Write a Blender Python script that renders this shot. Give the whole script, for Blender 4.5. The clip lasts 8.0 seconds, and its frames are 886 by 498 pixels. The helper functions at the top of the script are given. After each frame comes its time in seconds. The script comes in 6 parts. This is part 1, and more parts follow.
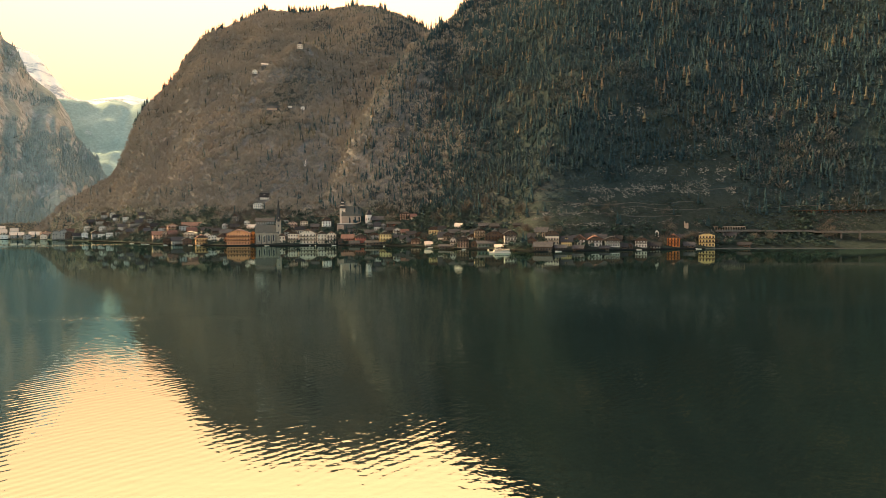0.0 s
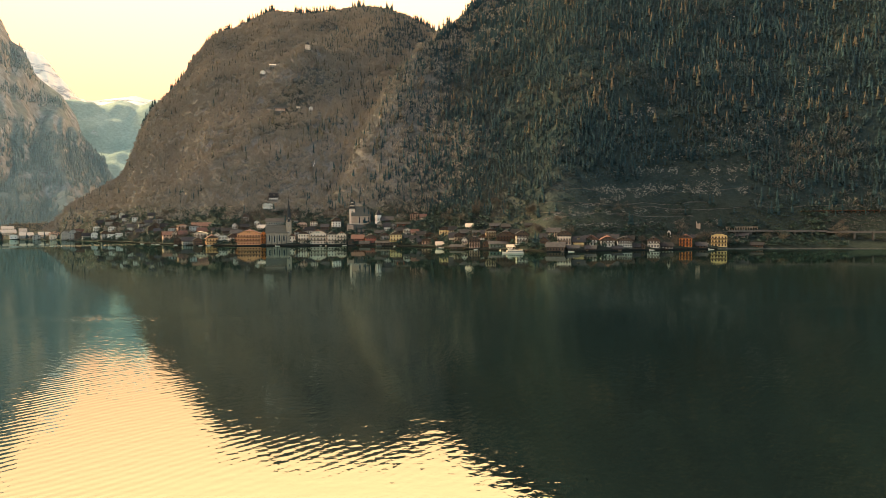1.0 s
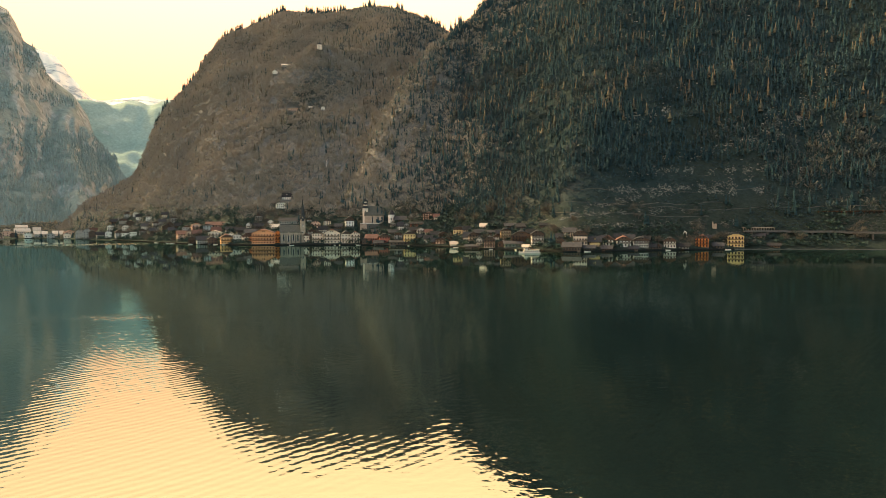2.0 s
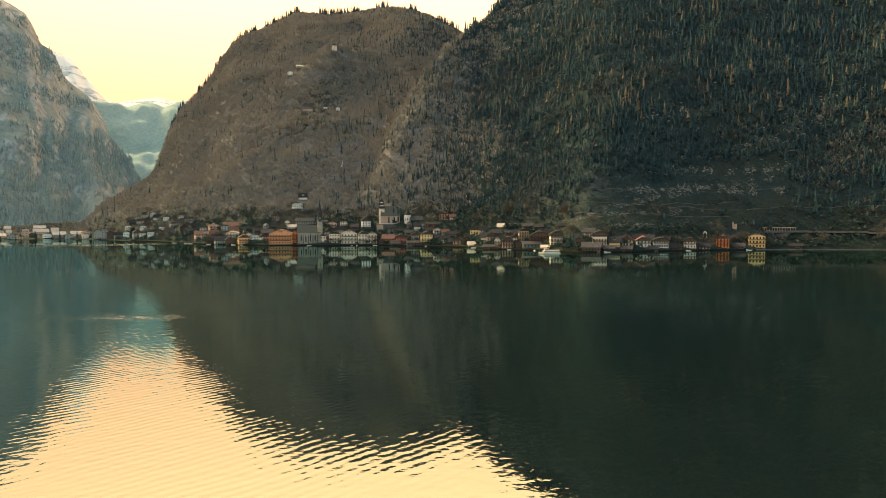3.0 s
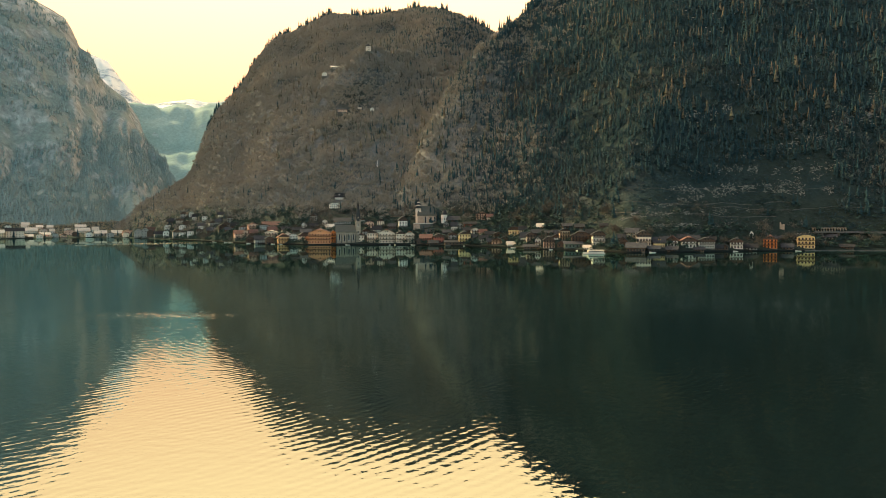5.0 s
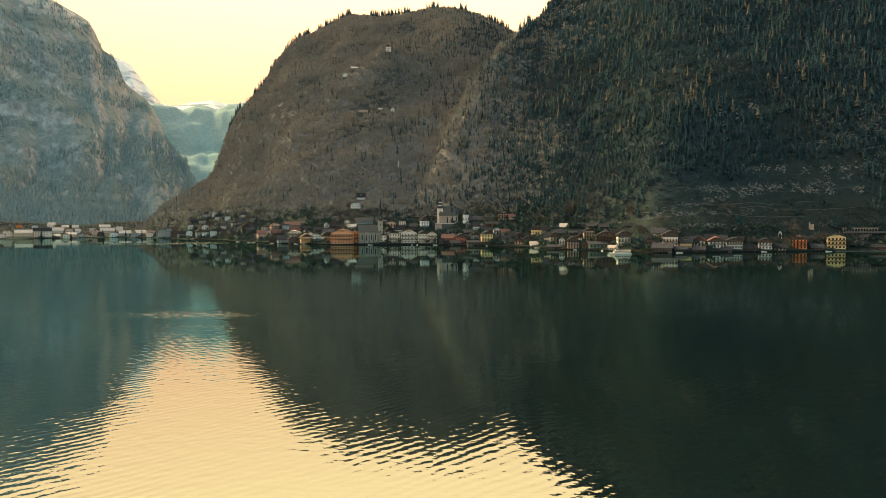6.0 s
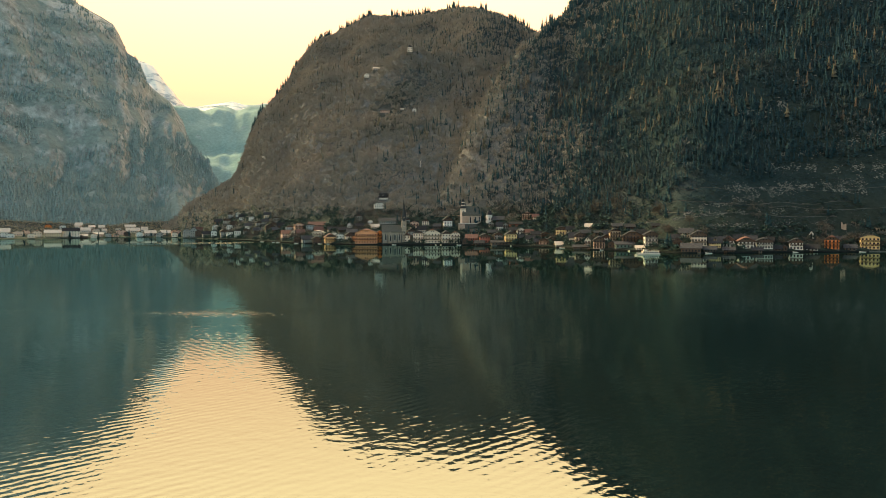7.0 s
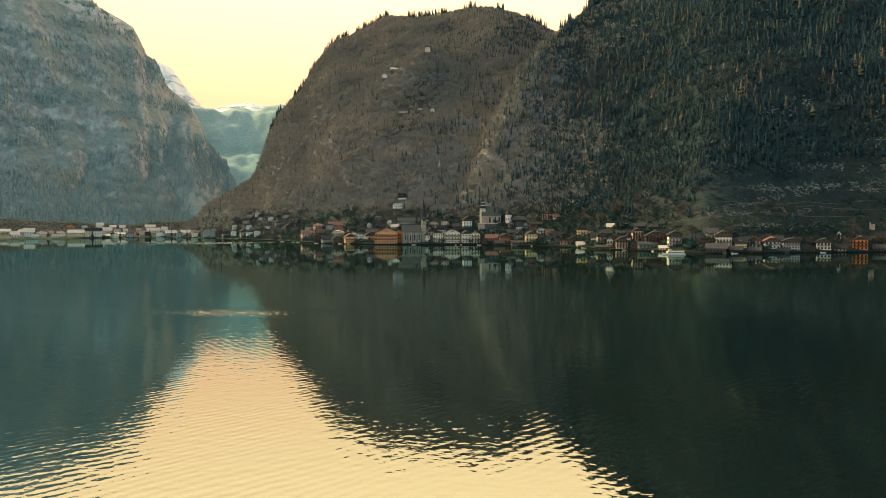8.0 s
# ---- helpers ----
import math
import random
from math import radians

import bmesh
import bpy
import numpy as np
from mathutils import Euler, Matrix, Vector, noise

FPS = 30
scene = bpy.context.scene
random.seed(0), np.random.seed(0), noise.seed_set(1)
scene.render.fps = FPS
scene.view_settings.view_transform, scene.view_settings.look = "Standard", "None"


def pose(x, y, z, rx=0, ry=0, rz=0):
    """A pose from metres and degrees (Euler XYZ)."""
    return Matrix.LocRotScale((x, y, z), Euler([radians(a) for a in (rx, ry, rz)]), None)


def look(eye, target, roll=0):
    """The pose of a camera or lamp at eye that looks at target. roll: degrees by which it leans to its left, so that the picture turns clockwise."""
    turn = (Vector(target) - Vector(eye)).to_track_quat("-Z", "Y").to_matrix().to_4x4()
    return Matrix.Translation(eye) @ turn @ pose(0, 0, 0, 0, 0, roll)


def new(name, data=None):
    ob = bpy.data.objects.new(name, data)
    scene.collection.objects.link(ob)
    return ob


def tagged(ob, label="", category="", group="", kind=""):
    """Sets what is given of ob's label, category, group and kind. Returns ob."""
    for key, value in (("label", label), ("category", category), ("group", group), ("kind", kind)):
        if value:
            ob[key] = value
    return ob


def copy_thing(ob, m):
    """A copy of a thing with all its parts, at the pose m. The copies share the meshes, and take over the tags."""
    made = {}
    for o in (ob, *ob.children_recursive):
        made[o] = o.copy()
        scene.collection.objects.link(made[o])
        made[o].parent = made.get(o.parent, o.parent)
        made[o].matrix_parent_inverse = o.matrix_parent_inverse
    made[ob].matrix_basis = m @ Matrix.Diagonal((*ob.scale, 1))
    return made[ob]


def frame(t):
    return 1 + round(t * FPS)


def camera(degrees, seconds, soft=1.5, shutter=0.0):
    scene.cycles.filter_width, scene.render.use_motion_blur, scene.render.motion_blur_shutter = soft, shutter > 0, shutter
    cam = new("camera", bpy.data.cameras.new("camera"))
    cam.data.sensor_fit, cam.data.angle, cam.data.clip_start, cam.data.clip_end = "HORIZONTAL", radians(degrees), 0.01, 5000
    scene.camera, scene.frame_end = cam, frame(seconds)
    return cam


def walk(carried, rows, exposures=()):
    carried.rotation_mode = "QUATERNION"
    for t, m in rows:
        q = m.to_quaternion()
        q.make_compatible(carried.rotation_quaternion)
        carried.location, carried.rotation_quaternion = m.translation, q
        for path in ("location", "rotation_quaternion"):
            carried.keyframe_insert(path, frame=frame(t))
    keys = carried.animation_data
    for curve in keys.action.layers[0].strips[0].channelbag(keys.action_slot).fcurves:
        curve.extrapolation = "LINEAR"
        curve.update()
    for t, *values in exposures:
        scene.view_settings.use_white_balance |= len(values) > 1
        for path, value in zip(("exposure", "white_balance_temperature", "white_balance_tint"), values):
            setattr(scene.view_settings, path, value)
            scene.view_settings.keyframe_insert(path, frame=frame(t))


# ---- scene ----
cam = camera(72.5, 8.0, 0.8)
PATH = [
    (0, (-1.076, -0.492, 19.871), (-0.885, 1.498, 19.795), -0.3),
    (0.5, (-4.519, -0.355, 19.883), (-4.334, 1.635, 19.806), -0.3),
    (1, (-7.929, -0.225, 19.897), (-7.75, 1.765, 19.822), -0.3),
    (1.5, (-11.319, -0.106, 19.913), (-11.15, 1.885, 19.837), -0.2),
    (3, (-21.405, 0.191, 20.004), (-21.284, 2.186, 19.929), -0.2),
    (3.5, (-24.799, 0.287, 20.03), (-24.697, 2.283, 19.955), -0.1),
    (4, (-28.17, 0.352, 20.06), (-28.088, 2.349, 19.984), -0.1),
    (4.5, (-31.503, 0.353, 20.09), (-31.442, 2.351, 20.014), -0.1),
    (6, (-41.337, 0.068, 20.252), (-41.352, 2.066, 20.176), -0.1),
    (6.5, (-44.58, -0.111, 20.282), (-44.625, 1.887, 20.206), -0.1),
    (7, (-47.824, -0.322, 20.307), (-47.897, 1.676, 20.231), -0.1),
    (7.5, (-51.059, -0.556, 20.325), (-51.162, 1.44, 20.249), -0.1),
    (8, (-54.321, -0.78, 20.34), (-54.44, 1.215, 20.264), -0.1),
]
walk(cam, [(t, look(eye, target, roll)) for t, eye, target, roll in PATH], [(0, 1.70, 6700, -8), (2, 1.56, 6350, -13), (4, 1.44, 6000, -18), (8, 1.28, 5700, -21)])

# ---- the lie of the land: bearings in degrees and metres from a point over the lake ----
HUB, NORTH = (-28.0, 0.0), 0.44
SHORE_B = (-75, -48, -40.6, -37, -33.9, -30, -27.9, -25.9, -24.2, -22, -19.7, -17.4, -12.5, -7.4, -2.1, 3.2, 5.9, 8.5, 13.8, 16.8, 21.2, 23.6, 28.1, 32.3, 36.9, 43.7, 75)
SHORE_R = (1150, 1230, 1260, 1225, 1290, 1320, 1270, 1120, 1040, 930, 815, 742, 674, 657, 645, 603, 578, 529, 497, 470, 489, 507, 537, 562, 584, 614, 690)
MAIN = ((-32, 1500, 6), (-29, 1460, 10), (-27.7, 1420, 19), (-26.2, 1330, 63), (-24.1, 1270, 90), (-22.3, 1290, 119), (-21.7, 1310, 150), (-21.3, 1340, 187),
        (-20.2, 1410, 263), (-19.5, 1430, 292), (-18.6, 1460, 322), (-17.7, 1500, 350), (-16.9, 1530, 402), (-15, 1560, 478), (-12.8, 1580, 514),
        (-10, 1580, 558), (-7.2, 1560, 551), (-5.2, 1550, 556), (-3.1, 1540, 569), (-1.5, 1540, 574), (0.1, 1540, 569), (2.2, 1540, 549),
        (5.6, 1540, 503), (8.5, 1500, 434), (14, 1500, 380), (75, 1500, 300))
RIGHT = ((-75, 780, 0), (-8.5, 780, 0), (-5.3, 780, 34), (-2.6, 830, 100), (-1, 880, 170), (0.6, 920, 233), (3.2, 960, 295), (5.6, 1000, 343), (6.9, 1040, 371),
         (8.5, 1080, 408), (11.1, 1130, 457), (13.6, 1180, 509), (18.6, 1250, 603), (27.7, 1300, 696), (38, 1300, 680), (75, 1300, 650))
RANK = np.random.default_rng(7).permutation(512)


def lattice(x, y, seed=0):
    """Smooth noise from -1 to 1 over arrays of places."""
    x, y = np.asarray(x, float) + 1000 + 17.3 * seed, np.asarray(y, float) + 1000 - 9.7 * seed
    i, j = np.floor(x).astype(int), np.floor(y).astype(int)
    u, v = x - i, y - j
    u, v = u * u * (3 - 2 * u), v * v * (3 - 2 * v)

    def at(a, b):
        return RANK[(RANK[a % 512] + b) % 512] / 255.5 - 1

    return (at(i, j) * (1 - u) + at(i + 1, j) * u) * (1 - v) + (at(i, j + 1) * (1 - u) + at(i + 1, j + 1) * u) * v


def fractal(x, y, seed=0, octaves=4):
    total, size = 0, 1.0
    for k in range(octaves):
        total = total + lattice(x / size, y / size, seed + k) * size
        size *= 0.5
    return total


def bend(b, knots_b, knots_v):
    """Through the knots, with the corners rounded a little."""
    return sum(np.interp(b + o, knots_b, knots_v) for o in (-0.35, 0, 0.35)) / 3


def ridge(b, knots):
    k = np.array(knots)
    return bend(b, k[:, 0], k[:, 1]), bend(b, k[:, 0], k[:, 2])


def shore(b):
    return bend(b, SHORE_B, SHORE_R)


def polar(x, y):
    return np.degrees(np.arctan2(np.asarray(x) - HUB[0], np.asarray(y) - HUB[1])) - NORTH, np.hypot(np.asarray(x) - HUB[0], np.asarray(y) - HUB[1])


def place(b, r):
    return HUB[0] + r * np.sin(np.radians(b + NORTH)), HUB[1] + r * np.cos(np.radians(b + NORTH))


def land(b, r):
    """Height of the near land over the lake at a bearing and distance."""
    b, r = np.asarray(b, float), np.asarray(r, float)
    x, y = place(b, r)
    rs = shore(b)
    off = r - rs
    flat = np.interp(off, (-60, -4, 0, 3, 40, 400, 900), (-9, -1.5, -0.4, 1.0, 2.5, 9, 15))
    hill = 24 * np.exp(-(((r - 1950) / 260) ** 2)) * (0.75 + 0.5 * lattice(b / 2.2, 3.0, 5))
    flat = flat + hill * np.clip((off - 100) / 200, 0, 1)
    rr, zr = ridge(b, MAIN)
    zr = zr - 10 * np.clip(zr / 200, 0, 1)
    s = off / (rr - rs)
    main = zr * np.interp(s, (0, 0.03, 0.09, 0.18, 0.39, 0.55, 0.8, 1), (0, 0.010, 0.045, 0.11, 0.385, 0.58, 0.87, 1))
    main = np.where(s > 1, zr - (r - rr) * 0.45, main)
    rq, zq = ridge(b, RIGHT)
    zq = zq - 7 * np.clip(zq / 200, 0, 1)
    q = off / (rq - rs)
    steep = np.clip((b - 5) / 14, 0, 1)
    right = zq * (steep * np.interp(q, (0, 0.03, 0.06, 0.09, 0.21, 1), (0, 0.012, 0.035, 0.06, 0.185, 1)) + (1 - steep) * np.interp(q, (0, 0.04, 0.1, 0.3, 0.6, 1), (0, 0.006, 0.022, 0.12, 0.46, 1)))
    right = np.where(q > 1, zq - (r - rq) * 0.6, right)
    soft = np.clip(np.minimum(34 - 0.085 * np.maximum(main, right), 0.3 * (np.minimum(main, right) - 40)), 0.5, 28.0)  # the spur grows softly out of the main slope
    high = np.maximum(main, right) + soft * np.log1p(np.exp(-np.abs(main - right) / soft))
    rough = np.clip((np.maximum(flat, high) - 25) / 120, 0, 1) * np.clip(off / 100, 0, 1)
    crest = np.where(right > main, 1 - q, 1 - s)
    rough = rough * (0.25 + 0.75 * np.clip(np.abs(crest) / 0.2, 0, 1))
    high = high + rough * (13 * fractal(x / 170, y / 170, 2) + 4 * fractal(x / 28, y / 28, 9, 3))
    high = high + 72 * np.exp(-(((x + 146) / 62) ** 2) - ((y - 1092) / 62) ** 2)  # the knoll of the old tower
    step = np.sin(high / 9 + 2 * lattice(x / 90, y / 90, 4))
    high = high + rough * 1.6 * step
    z = np.maximum(flat, high)
    return np.where(off < 0, flat, z)


def ground_z(x, y):
    return land(*polar(x, y))


# ---- sky, sun, exposure ----
SUN_BEARING, SUN_HEIGHT = -50.0, 33.0
world = bpy.data.worlds.new("hazy_morning_sky")
scene.world = world
world.use_nodes = True
wt = world.node_tree
wt.nodes.clear()
w_out = wt.nodes.new("ShaderNodeOutputWorld")
w_bg = wt.nodes.new("ShaderNodeBackground")
w_sky = wt.nodes.new("ShaderNodeTexSky")
w_sky.sky_type, w_sky.sun_disc = "NISHITA", False
w_sky.sun_elevation, w_sky.sun_rotation = radians(SUN_HEIGHT), radians(SUN_BEARING)
w_sky.altitude, w_sky.air_density, w_sky.dust_density, w_sky.ozone_density = 500, 1.0, 6.0, 1.0
# morning haze: the low sky is veiled with warm mist
w_haze = wt.nodes.new("ShaderNodeMix")
w_haze.data_type = "RGBA"
w_geo = wt.nodes.new("ShaderNodeTexCoord")
w_sep = wt.nodes.new("ShaderNodeSeparateXYZ")
w_ramp = wt.nodes.new("ShaderNodeMapRange")
w_ramp.inputs["From Min"].default_value, w_ramp.inputs["From Max"].default_value = 0.95, 0.45
w_ramp.inputs["To Min"].default_value, w_ramp.inputs["To Max"].default_value = 0.0, 1.0
w_dot = wt.nodes.new("ShaderNodeVectorMath")
w_dot.operation = "DOT_PRODUCT"
w_dot.inputs[1].default_value = (math.sin(radians(-20)), math.cos(radians(-20)), 0.0)
w_side = wt.nodes.new("ShaderNodeMapRange")
w_side.inputs["From Min"].default_value, w_side.inputs["From Max"].default_value = -0.8, 0.4
w_mul = wt.nodes.new("ShaderNodeMath")
w_mul.operation = "MULTIPLY"
wt.links.new(w_geo.outputs["Generated"], w_sep.inputs[0])
wt.links.new(w_geo.outputs["Generated"], w_dot.inputs[0])
wt.links.new(w_sep.outputs["Z"], w_ramp.inputs["Value"])
wt.links.new(w_dot.outputs["Value"], w_side.inputs["Value"])
wt.links.new(w_ramp.outputs[0], w_mul.inputs[0])
wt.links.new(w_side.outputs[0], w_mul.inputs[1])
wt.links.new(w_mul.outputs[0], w_haze.inputs["Factor"])
wt.links.new(w_sky.outputs[0], w_haze.inputs["A"])
# the mist glows brighter higher up, towards the sun
w_veil = wt.nodes.new("ShaderNodeMix")
w_veil.data_type = "RGBA"
w_rise = wt.nodes.new("ShaderNodeMapRange")
w_rise.inputs["From Min"].default_value, w_rise.inputs["From Max"].default_value = 0.19, 0.42
wt.links.new(w_sep.outputs["Z"], w_rise.inputs["Value"])
wt.links.new(w_rise.outputs[0], w_veil.inputs["Factor"])
w_veil.inputs["A"].default_value = (6.0, 2.38, 1.36, 1)
w_veil.inputs["B"].default_value = (10.2, 4.95, 2.65, 1)
wt.links.new(w_veil.outputs["Result"], w_haze.inputs["B"])
wt.links.new(w_haze.outputs["Result"], w_bg.inputs["Color"])
w_bg.inputs["Strength"].default_value = 0.15
wt.links.new(w_bg.outputs[0], w_out.inputs[0])

sun = new("sun", bpy.data.lights.new("sun", "SUN"))
sun.data.energy, sun.data.angle, sun.data.color = 2.5, radians(3), (1.0, 0.70, 0.40)
sun.matrix_world = look((0, 0, 900), (-math.sin(radians(SUN_BEARING)) * 100, -math.cos(radians(SUN_BEARING)) * 100, 900 - 100 * math.tan(radians(SUN_HEIGHT))))


# ---- materials ----
def material(name, rough=0.85, metal=0.0):
    m = bpy.data.materials.new(name)
    m.use_nodes = True
    b = m.node_tree.nodes["Principled BSDF"]
    b.inputs["Roughness"].default_value, b.inputs["Metallic"].default_value = rough, metal
    b.inputs["Specular IOR Level"].default_value = 0.5 if rough < 0.7 else 0.12
    return m, m.node_tree, b


def knot(nt, kind, **sockets):
    n = nt.nodes.new(kind)
    for key, value in sockets.items():
        n.inputs[key.replace("_", " ")].default_value = value
    return n


def noise_at(nt, scale, detail=4.0, rough=0.6, stretch=None, coords="Object"):
    tc = nt.nodes.new("ShaderNodeTexCoord")
    n = knot(nt, "ShaderNodeTexNoise", Scale=scale, Detail=detail, Roughness=rough)
    if stretch:
        mp = knot(nt, "ShaderNodeMapping", Scale=stretch)
        nt.links.new(tc.outputs[coords], mp.inputs[0])
        nt.links.new(mp.outputs[0], n.inputs["Vector"])
    else:
        nt.links.new(tc.outputs[coords], n.inputs["Vector"])
    return n


def ramp(nt, source, stops):
    r = nt.nodes.new("ShaderNodeValToRGB")
    e = r.color_ramp.elements
    while len(e) < len(stops):
        e.new(0.5)
    for k, (pos, col) in enumerate(stops):
        e[k].position, e[k].color = pos, (*col, 1)
    nt.links.new(source, r.inputs[0])
    return r


def blend(nt, fac, a, b, mode="MIX"):
    n = nt.nodes.new("ShaderNodeMix")
    n.data_type, n.blend_type = "RGBA", mode
    for socket, value in (("Factor", fac), ("A", a), ("B", b)):
        if isinstance(value, (tuple, float, int)):
            n.inputs[socket].default_value = (*value, 1) if isinstance(value, tuple) else value
        else:
            nt.links.new(value, n.inputs[socket])
    return n.outputs["Result"]


def relief(nt, b, height, distance, strength=0.6):
    n = knot(nt, "ShaderNodeBump", Strength=strength, Distance=distance)
    nt.links.new(height, n.inputs["Height"])
    nt.links.new(n.outputs[0], b.inputs["Normal"])


def plain(name, dark, light, scale=0.8, rough=0.85, fine=9.0, bump=0.03, stretch=None, vary=0.0, metal=0.0):
    """A painted or weathered surface: broad stains, fine grain, a little relief, and each piece its own shade."""
    m, nt, b = material(name, rough, metal)
    broad, grain = noise_at(nt, scale, 3), noise_at(nt, fine, 5, 0.7, stretch)
    c = ramp(nt, broad.outputs[0], ((0.3, dark), (0.7, light))).outputs[0]
    g = ramp(nt, grain.outputs[0], ((0.25, (0.72,) * 3), (0.75, (1.12,) * 3))).outputs[0]
    c = blend(nt, 1.0, c, g, "MULTIPLY")
    if vary:
        info = nt.nodes.new("ShaderNodeObjectInfo")
        v = ramp(nt, info.outputs["Random"], ((0.0, (1 - vary,) * 3), (1.0, (1 + vary,) * 3))).outputs[0]
        c = blend(nt, 1.0, c, v, "MULTIPLY")
    nt.links.new(c, b.inputs["Base Color"])
    relief(nt, b, grain.outputs[0], bump)
    return m


WHITE = plain("white_lime_plaster", (0.78, 0.68, 0.53), (0.90, 0.80, 0.64))
CREAM = plain("cream_plaster", (0.76, 0.57, 0.39), (0.88, 0.69, 0.48))
TERRA = plain("terracotta_plaster", (0.66, 0.27, 0.12), (0.80, 0.36, 0.16))
YELLOW = plain("yellow_plaster", (0.76, 0.50, 0.20), (0.88, 0.62, 0.28))
APRICOT = plain("apricot_plaster", (0.80, 0.40, 0.15), (0.92, 0.50, 0.21))
OCHRE = plain("ochre_plaster", (0.66, 0.45, 0.25), (0.78, 0.56, 0.33))
ORANGE = plain("orange_plaster", (0.78, 0.225, 0.055), (0.90, 0.30, 0.08))
PINK = plain("salmon_plaster", (0.70, 0.42, 0.27), (0.83, 0.53, 0.36))
RED = plain("brick_red_plaster", (0.34, 0.11, 0.07), (0.45, 0.16, 0.10))
GREY = plain("grey_plaster", (0.30, 0.265, 0.215), (0.46, 0.41, 0.33))
BLUE = plain("pale_blue_plaster", (0.36, 0.36, 0.31), (0.48, 0.48, 0.42))
GREEN = plain("green_stained_boards", (0.12, 0.15, 0.11), (0.20, 0.23, 0.17), stretch=(9, 9, 0.4))
BROWN = plain("brown_larch_boards", (0.080, 0.052, 0.036), (0.155, 0.100, 0.066), stretch=(9, 9, 0.4))
STONE = plain("grey_limestone_masonry", (0.08, 0.072, 0.056), (0.155, 0.14, 0.112), scale=1.6, fine=3.0, bump=0.12)
GREY_ROOF = plain("slate_grey_shingles", (0.024, 0.023, 0.022), (0.060, 0.054, 0.049), rough=0.8, stretch=(1, 6, 6), vary=0.5, bump=0.06)
RED_ROOF = plain("red_brown_tiles", (0.095, 0.050, 0.036), (0.175, 0.088, 0.058), rough=0.8, stretch=(1, 6, 6), vary=0.35, bump=0.06)
LIMESTONE = plain("pale_broken_limestone", (0.17, 0.155, 0.125), (0.34, 0.305, 0.245), scale=0.3, fine=2.0, bump=0.1)
# pale sheet roofs, brightened and warmed further to paint in their sun glint
PALE_ROOF = plain("pale_sunlit_metal_roof", (0.56, 0.42, 0.27), (0.76, 0.58, 0.38), rough=0.45, bump=0.02)
DARK_WOOD = plain("dark_weathered_wood", (0.035, 0.02, 0.012), (0.09, 0.05, 0.028), stretch=(7, 7, 0.5))
SASH = plain("brown_window_frame", (0.10, 0.075, 0.05), (0.18, 0.14, 0.10), rough=0.7)
FRAME = plain("white_window_paint", (0.62, 0.52, 0.38), (0.76, 0.65, 0.50), rough=0.8)
CHURCH_RENDER = plain("pale_pinkish_church_render", (0.40, 0.275, 0.185), (0.56, 0.395, 0.27), scale=0.4, bump=0.05)
CHURCH_STONE = plain("pale_grey_church_render", (0.29, 0.22, 0.145), (0.42, 0.32, 0.22), scale=0.4, bump=0.05)
CHURCH_SLATE = plain("grey_green_church_slate", (0.085, 0.076, 0.055), (0.14, 0.125, 0.092), fine=5.0, stretch=(1, 6, 6), bump=0.05)
COPPER = plain("dark_tin_spire_sheet", (0.028, 0.028, 0.025), (0.06, 0.06, 0.054), rough=0.8)
GLASS = material("dark_window_glass", 0.08)[0]
GLASS.node_tree.nodes["Principled BSDF"].inputs["Base Color"].default_value = (0.02, 0.022, 0.025, 1)


